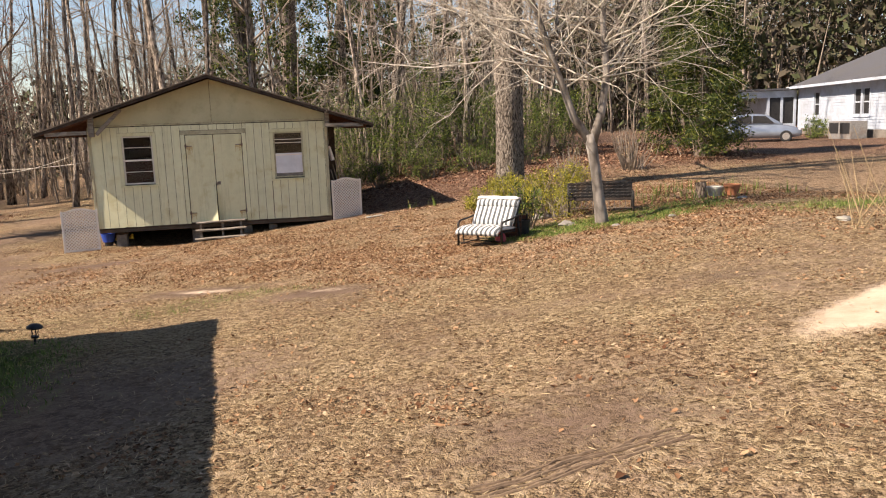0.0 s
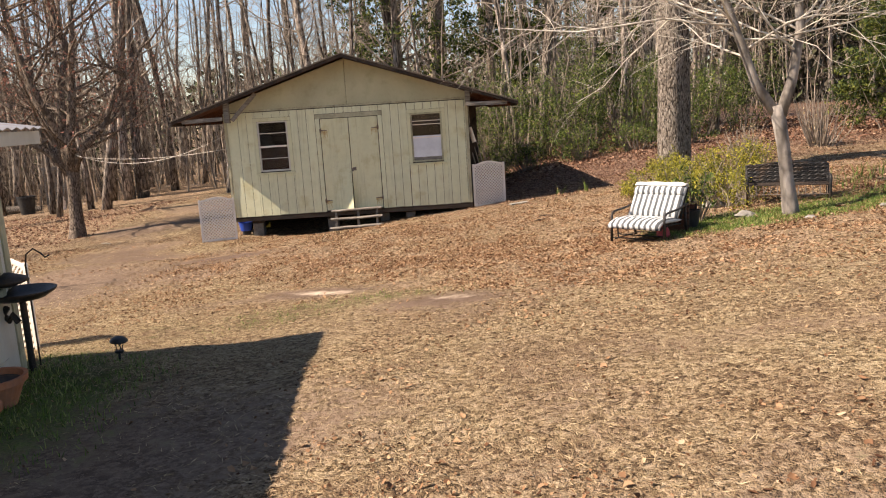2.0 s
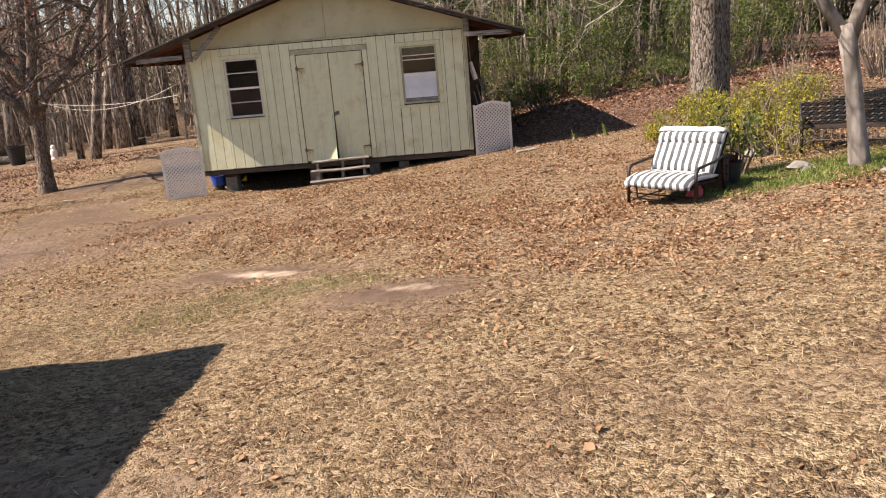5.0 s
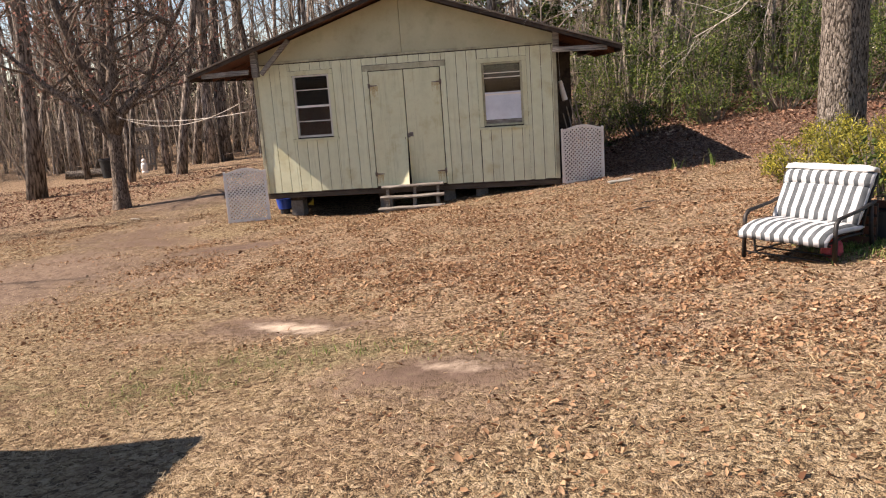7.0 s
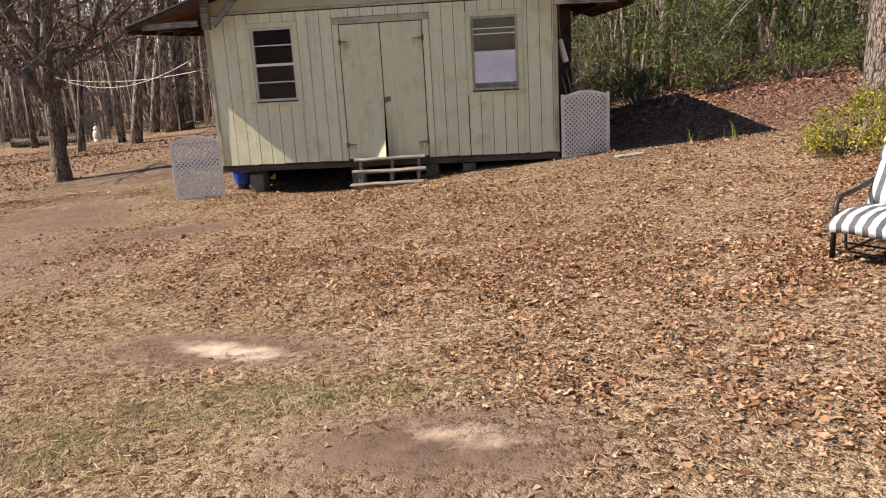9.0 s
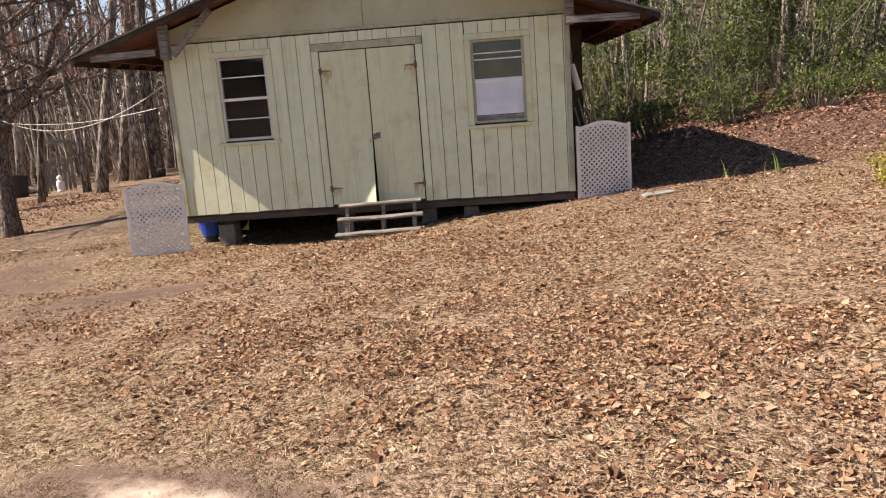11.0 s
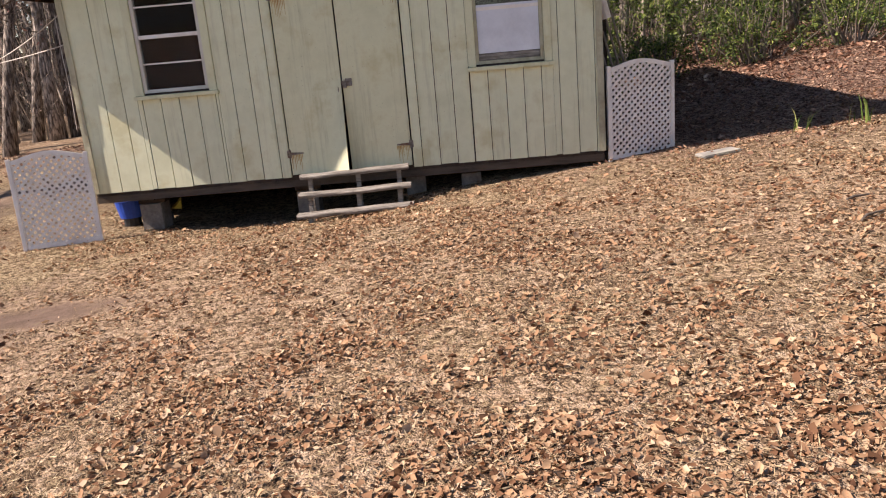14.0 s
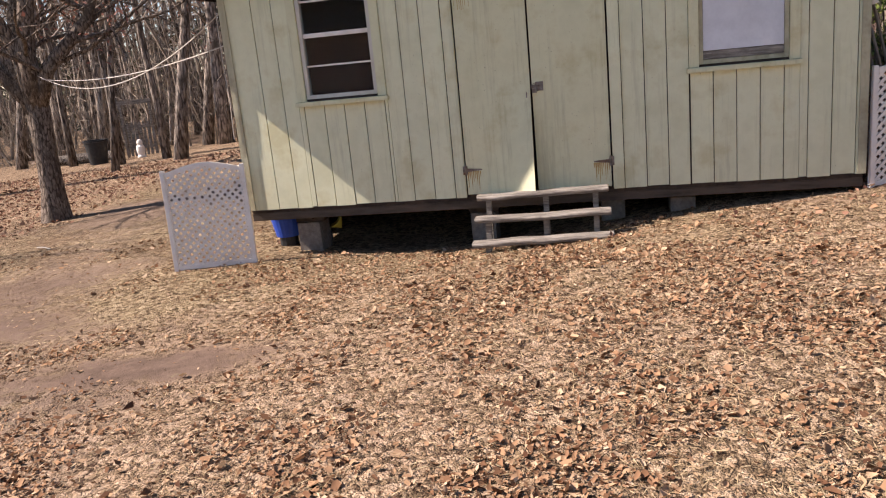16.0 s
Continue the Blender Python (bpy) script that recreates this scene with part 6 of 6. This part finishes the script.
def feeder(at):
    f = thing("bird_bath", "black metal bird bath stand with a wide dish", "bird bath", (*at, gz(*at)))
    part("pole", Solid().tube([(0, 0, -0.1), (0, 0, 0.72)], 0.03, 10), IRON, f)
    part("dish", Solid().lathe([(0.04, 0.68), (0.2, 0.7), (0.29, 0.755), (0.3, 0.775), (0.285, 0.775), (0.2, 0.725), (0.03, 0.71)], sides=30), IRON, f, smooth=True)
    part("upper_dish", Solid().lathe([(0.03, 0.8), (0.05, 0.8), (0.19, 0.85), (0.17, 0.88), (0.04, 0.93)], (-0.14, 0.05, 0), sides=24), IRON, f, smooth=True)
    part("ornament", Solid().tube([(-0.15, 0, 0.62), (-0.2, 0.02, 0.55), (-0.14, 0, 0.5), (-0.1, -0.02, 0.56), (-0.06, 0, 0.48)], 0.03, 7), IRON, f)
    hk = thing("plant_hook", "thin black shepherd's crook garden hook", "hook", (at[0] - 0.1, at[1] + 0.35, gz(at[0] - 0.1, at[1] + 0.35)))
    part("rod", Solid().tube([(0, 0, -0.1), (0, 0, 0.98), (0.02, 0, 1.08), (0.09, 0, 1.13), (0.16, 0, 1.08), (0.19, 0, 1.04), (0.23, 0, 1.06)], 0.008, 6), IRON, hk)


feeder((-2.2, -11.5))
pot("terracotta_planter", "large terracotta planter with dry stems by the house wall", (-2.0, -12.55), 0.26, 0.24, TERRACOTTA)
pot("terracotta_planter", "large terracotta planter with dry stems by the house wall", (-1.8, -13.3), 0.24, 0.22, TERRACOTTA)
ps = thing("dry_plant", "bare dry plant stem in the planter", "plant", (-2.0, -12.55, gz(-2.0, -12.55) + 0.19))
part("stem", Solid().tube([(0, 0, 0), (-0.05, 0, 0.2), (-0.08, 0.02, 0.42)], [0.008, 0.006, 0.003], 5), ROPE, ps)
part("stem", Solid().tube([(0, 0, 0), (0.06, 0.03, 0.1), (0.14, 0.05, 0.17)], [0.006, 0.005, 0.003], 5), ROPE, ps)


# ---- neighbour's car and house ----
def hatchback(at, turn):
    c = thing("car", "small silver-blue hatchback car parked by the white house", "car", (*at, gz(*at)), turn)

    def loft(rows, mat_, name, label=""):
        """rows: (x, half width, low, high), closed into one smooth shell."""
        s = Solid()
        for x, w, lo, hi in rows:
            s.v += [(x, -w * 0.94, lo), (x, -w, lo + (hi - lo) * 0.35), (x, -w * 0.97, lo + (hi - lo) * 0.75), (x, -w * 0.84, hi), (x, w * 0.84, hi), (x, w * 0.97, lo + (hi - lo) * 0.75), (x, w, lo + (hi - lo) * 0.35), (x, w * 0.94, lo)]
        for i in range(len(rows) - 1):
            for k in range(8):
                s.f.append((i * 8 + k, i * 8 + (k + 1) % 8, i * 8 + 8 + (k + 1) % 8, i * 8 + 8 + k))
        s.f += [tuple(range(8)), tuple(range(8 * (len(rows) - 1), 8 * len(rows)))]
        return part(name, s, mat_, c, label, smooth=True)
    loft([(-1.93, 0.7, 0.35, 0.75), (-1.85, 0.8, 0.25, 0.92), (-1.2, 0.84, 0.22, 0.95), (0.0, 0.84, 0.22, 0.92), (0.9, 0.83, 0.22, 0.9), (1.5, 0.8, 0.24, 0.8), (1.88, 0.74, 0.28, 0.68), (1.95, 0.6, 0.36, 0.56)], CARPAINT, "body")
    loft([(-1.8, 0.66, 0.9, 1.0), (-1.55, 0.7, 0.9, 1.36), (-1.1, 0.72, 0.9, 1.46), (-0.3, 0.73, 0.9, 1.5), (0.25, 0.72, 0.9, 1.42), (0.8, 0.7, 0.88, 1.08), (1.05, 0.68, 0.86, 0.93)], CARPAINT, "cabin")
    for y in (-0.735, 0.735):
        for q in (((-1.35, 1.0), (-0.5, 1.0), (-0.5, 1.4), (-1.2, 1.34)), ((-0.42, 1.0), (0.62, 1.0), (0.2, 1.36), (-0.42, 1.4))):
            part("side_window", Solid().prism(list(q), y - 0.01, y + 0.01), BLACK_PLASTIC, c)
    for x in (-1.2, 1.2):
        for y in (-0.78, 0.78):
            w = part("wheel", Solid().tube([(x, y - 0.09, 0.3), (x, y + 0.09, 0.3)], 0.3, 24), BLACK_PLASTIC, c, bevel=0.02)
            part("rim", Solid().tube([(x, y - 0.1, 0.3), (x, y + 0.1, 0.3)], 0.18, 18), GREYMETAL, w)
    for y in (-0.6, 0.6):
        part("headlight", Solid().box(1.78, 1.9, y - 0.12, y + 0.12, 0.6, 0.7), BOARD, c, bevel=0.02)
        part("tail_light", Solid().box(-1.9, -1.82, y - 0.08, y + 0.08, 0.7, 0.92), RED_PLASTIC, c, bevel=0.01)


hatchback((27.25, 16.95), -36)


def white_house():
    h = thing("white_house", "white clapboard house, bluish shade put into its colour, with a dark grey hipped roof", "house", (32.64, 21.02, 1.0), -106)
    # local x runs along the front towards the near end; the front faces local -y
    L, D, H = 14.0, 8.0, 2.65
    opens = [(2.2, 2.9), (7.0, 7.7), (7.9, 8.6)]
    s = Solid()
    edges = [0.0] + [e for o in opens for e in o] + [L]
    for k in range(0, len(edges), 2):
        s.box(edges[k], edges[k + 1], 0.0, 0.15, 0.0, H)
    for a, b in opens:
        s.box(a, b, 0.0, 0.15, 0.0, 0.95).box(a, b, 0.0, 0.15, 2.25, H)
    part("front_wall", s, WHITE, h)
    part("end_wall", Solid().box(-0.15, -0.002, 0.0, D, 0.0, H), WHITE, h)
    part("back_wall", Solid().box(0, L, D - 0.15, D, 0.0, H), WHITE, h)
    for k in range(16):
        z = 0.35 + k * 0.15
        for a, b in zip(edges[::2], edges[1::2]) if 0.95 < z < 2.2 else ((0.0, L),):
            part("clapboard", Solid().beam((a + 0.05, -0.012, z), (b - 0.05, -0.012, z), 0.018, 0.13), WHITE, h)
    part("foundation", Solid().box(0, L, -0.03, -0.002, -0.9, 0.25), BLOCK, h, "grey foundation band")
    o = 0.55
    a = [(-o, -o, H), (L + o, -o, H), (L + o, D + o, H), (-o, D + o, H), (D / 2, D / 2, H + 2.3), (L - D / 2, D / 2, H + 2.3)]
    s = Solid()
    s.add(a, [(0, 1, 5, 4), (1, 2, 5), (2, 3, 4, 5), (3, 0, 4), (3, 2, 1, 0)])
    part("roof", s, SHINGLE, h, "dark grey shingled hipped roof")
    part("fascia", Solid().box(-o, L + o, -o - 0.03, -o - 0.002, H - 0.09, H + 0.05), WHITE, h)
    part("soffit", Solid().box(-o, L + o, -o, -0.001, H - 0.03, H - 0.004), WHITE, h)
    for x0, x1 in opens:
        w = part("window", Solid().box(x0 - 0.1, x0, -0.05, -0.024, 0.85, 2.35).box(x1, x1 + 0.1, -0.05, -0.024, 0.85, 2.35).box(x0, x1, -0.05, -0.024, 2.25, 2.35).box(x0 - 0.1, x1 + 0.1, -0.07, -0.024, 0.85, 0.95), WHITE, h)
        part("pane", Solid().box(x0, x1, 0.04, 0.05, 0.95, 2.25), BLACK_PLASTIC, w, "dark window pane")
        part("meeting_rail", Solid().box(x0, x1, 0.0, 0.038, 1.57, 1.63), WHITE, w)
    # enclosed porch and carport standing out at the far end
    px = -0.3
    w = Solid().box(px - 0.1, px, -1.75, -0.05, -0.3, 0.55)
    for a, b in ((-1.75, -1.62), (-0.97, -0.83), (-0.2, -0.05)):
        w.box(px - 0.1, px, a, b, 0.55, 2.3)
    w.box(px - 0.1, px, -3.6, -0.05, 2.1, 2.5)
    part("porch_wall", w, WHITE, h)
    for a, b in ((-1.62, -0.97), (-0.83, -0.2)):
        part("porch_pane", Solid().box(px - 0.07, px - 0.06, a, b, 0.55, 2.1), BLACK_PLASTIC, h, "dark porch window")
    part("porch_post", Solid().box(px - 0.12, px, -3.7, -3.58, -0.5, 2.1), WHITE, h)
    part("porch_side", Solid().box(-4.0, px - 0.12, -1.75, -1.65, -0.4, 2.48), WHITE, h)
    part("carport_back", Solid().box(-4.1, -4.0, -3.6, -0.05, -0.4, 2.48), GREYMETAL, h)
    part("porch_roof", Solid().box(-4.2, px + 0.25, -3.9, -0.56, 2.52, 2.63), SHINGLE, h)
    return h


wh = white_house()
UNIT_AT = tuple(wh.matrix_world @ Vector((8.1, -0.8, 0.0)))[:2]
un = thing("utility_unit", "grey metal air-conditioning units beside the house wall", "unit", (*UNIT_AT, gz(*UNIT_AT) - 0.02), -106)
part("case", Solid().box(-1.2, 1.2, -0.4, 0.4, 0, 0.9), GREYMETAL, un, bevel=0.02)
part("grille", Solid().box(-1.1, -0.1, -0.42, -0.402, 0.3, 0.82), BLACK_PLASTIC, un)
part("grille", Solid().box(0.1, 1.1, -0.42, -0.402, 0.3, 0.82), BLACK_PLASTIC, un)
q = wh.matrix_world @ Vector((5.2, -1.3, 0))
bush((q.x, q.y), 1.3, 1.0, 1.2, 2200, 0.09, BRUSH, 95, "rounded green shrub in front of the white house", "house_shrub")


# ---- loose leaves, straw and grass on the ground ----
def scatter(n, x0, x1, y0, y1, weight, rng):
    x, y = rng.uniform(x0, x1, n), rng.uniform(y0, y1, n)
    keep = rng.random(n) < weight(x, y)
    return x[keep], y[keep]


def ground_points(x, y, lift, rng):
    z = height(x, y) + 0.03 * (patchy(x, y, 11, 0.5) - 0.5) + 0.015 * (patchy(x, y, 12, 0.2) - 0.5)
    return np.stack([x, y, z + rng.uniform(0.0, lift, len(x))], 1)


def clear_of_house(x, y):
    return ((x + 1.95) * 0.986 + (y + 10.72) * -0.165 > -0.33) | (y > -10.9)


def litter():
    rng = np.random.default_rng(17)

    def w_leaf(x, y):
        d, l, g, s, b, h = cover(x, y)
        clump = patchy(x, y, 23, 0.45)
        near = np.exp(-np.abs(y + 7.5) / 16)
        return np.clip(0.06 + 0.2 / (1 + np.exp(-(y + 7.2) * 1.2)) + 0.4 / (1 + np.exp((y + 13.2) * 1.2)) * np.clip((patchy(x, y, 47, 0.9) - 0.4) * 4, 0, 1) + 0.95 * l * np.clip((patchy(x, y, 41, 1.6) - 0.2) * 2.4, 0.25, 1) - 0.3 * g - 0.9 * s - 0.3 * d - 0.5 * b - 0.75 * h, 0.012, 1) * np.clip((clump - 0.3) * 2.6, 0.08, 0.9) * near * ~((np.abs(x) < 2.75) & (y > 0.15)) * clear_of_house(x, y)
    x, y = scatter(1700000, -9, 12, -19.5, 1.5, w_leaf, rng)
    size = np.where(rng.random(len(x)) < 0.28, 0.05, 0.031)
    tagged(arrays("fallen_leaves", *curled_leaves(ground_points(x, y, 0.014, rng), size, rng), LITTER), "dry brown fallen leaves scattered over the yard", "leaves", kind="stuff")
    x, y = scatter(120000, -20, 18, -3.4, 14, lambda a, b: np.clip(np.where(b > 0.2, cover(a, b)[1], 0) * 0.5 + cover(a, b)[5], 0, 1) * ((np.abs(a + 0.1) > 2.75) | (b < -0.1)), rng)
    tagged(arrays("woodland_leaves", *curled_leaves(ground_points(x, y, 0.03, rng), np.where(y < 3, 0.055, 0.085), rng), RED_LITTER), "fallen leaves at the edge of the woods", "leaves", kind="stuff")

    def w_straw(x, y):
        d, l, g, s, b, h = cover(x, y)
        return np.clip(1.0 - 0.25 * l - 0.85 * d - 1.0 * s - 0.9 * b, 0.02, 1) * np.clip((patchy(x, y, 29, 0.35) - 0.2) * 2.2, 0.15, 1) * np.exp(-np.abs(y + 10) / 12) * clear_of_house(x, y)
    x, y = scatter(420000, -5, 8, -19.5, -0.2, w_straw, rng)
    tagged(arrays("dry_straw", *straws(ground_points(x, y, 0.02, rng), 0.06, rng), STRAW), "flattened dry winter grass over the yard", "grass", kind="stuff")
    xs, ys = [], []
    for x0, x1, y0, y1, n in ((4.8, 9.8, -8.2, -5.9, 30000), (-4, -0.8, -16, -10.8, 16000), (9, 12, -11, -7.8, 9000), (-1, 4, -12, -7, 6000)):
        x, y = scatter(n, x0, x1, y0, y1, lambda a, b: np.clip(cover(a, b)[2] * 1.3 - 0.1, 0, 1) * (patchy(a, b, 31, 0.3) > 0.33) * clear_of_house(a, b), rng)
        xs.append(x)
        ys.append(y)
    x, y = np.concatenate(xs), np.concatenate(ys)
    tagged(arrays("green_grass", *blades(ground_points(x, y, 0.0, rng), 0.055, rng, 0.004), GRASS), "fresh green grass tufts", "grass", kind="stuff")
    x, y = scatter(500, 8.5, 12, -6.5, -3.5, lambda a, b: (patchy(a, b, 33, 0.5) > 0.55) * 1.0, rng)
    for cx, cy in ((5.35, -0.4), (4.75, -0.15)):
        x, y = np.append(x, rng.normal(cx, 0.1, 9)), np.append(y, rng.normal(cy, 0.07, 9))
    tagged(arrays("daffodil_leaves", *blades(ground_points(x, y, 0.0, rng), 0.25, rng, 0.008, 0.25), GRASS), "clumps of green bulb leaves on the bank", "plants", kind="stuff")


litter()


# ---- tyre ruts ----
def ruts(label, path, offsets, thick):
    """Long low ridges of soil between the grooves of a tyre."""
    s = Solid()
    rr = random.Random(6)
    for off in offsets:
        pts = []
        for (xa, ya), (xb, yb) in zip(path, path[1:]):
            ln = math.hypot(xb - xa, yb - ya)
            dx, dy = (xb - xa) / ln, (yb - ya) / ln
            for k in range(int(ln / 0.06)):
                x, y = xa + dx * k * 0.06 - dy * off + rr.gauss(0, 0.004), ya + dy * k * 0.06 + dx * off + rr.gauss(0, 0.004)
                z = float(ground_points(np.array([x]), np.array([y]), 0.0, np.random.default_rng(1))[0, 2])
                pts.append((x, y, z + 0.002 + rr.gauss(0, 0.003)))
        s.tube(pts, [thick * rr.uniform(0.55, 1.2) for q in pts], 5, caps=False)
    tagged(part("tyre_ruts", s, SOIL), label, "ruts", kind="stuff")


ruts("thin brown soil ridges left by a turning tyre", [(1.86, -16.69), (2.17, -16.66), (2.46, -16.58), (2.84, -16.54), (3.25, -16.48)], (-0.09, -0.055, 0.0, 0.03, 0.075), 0.011)
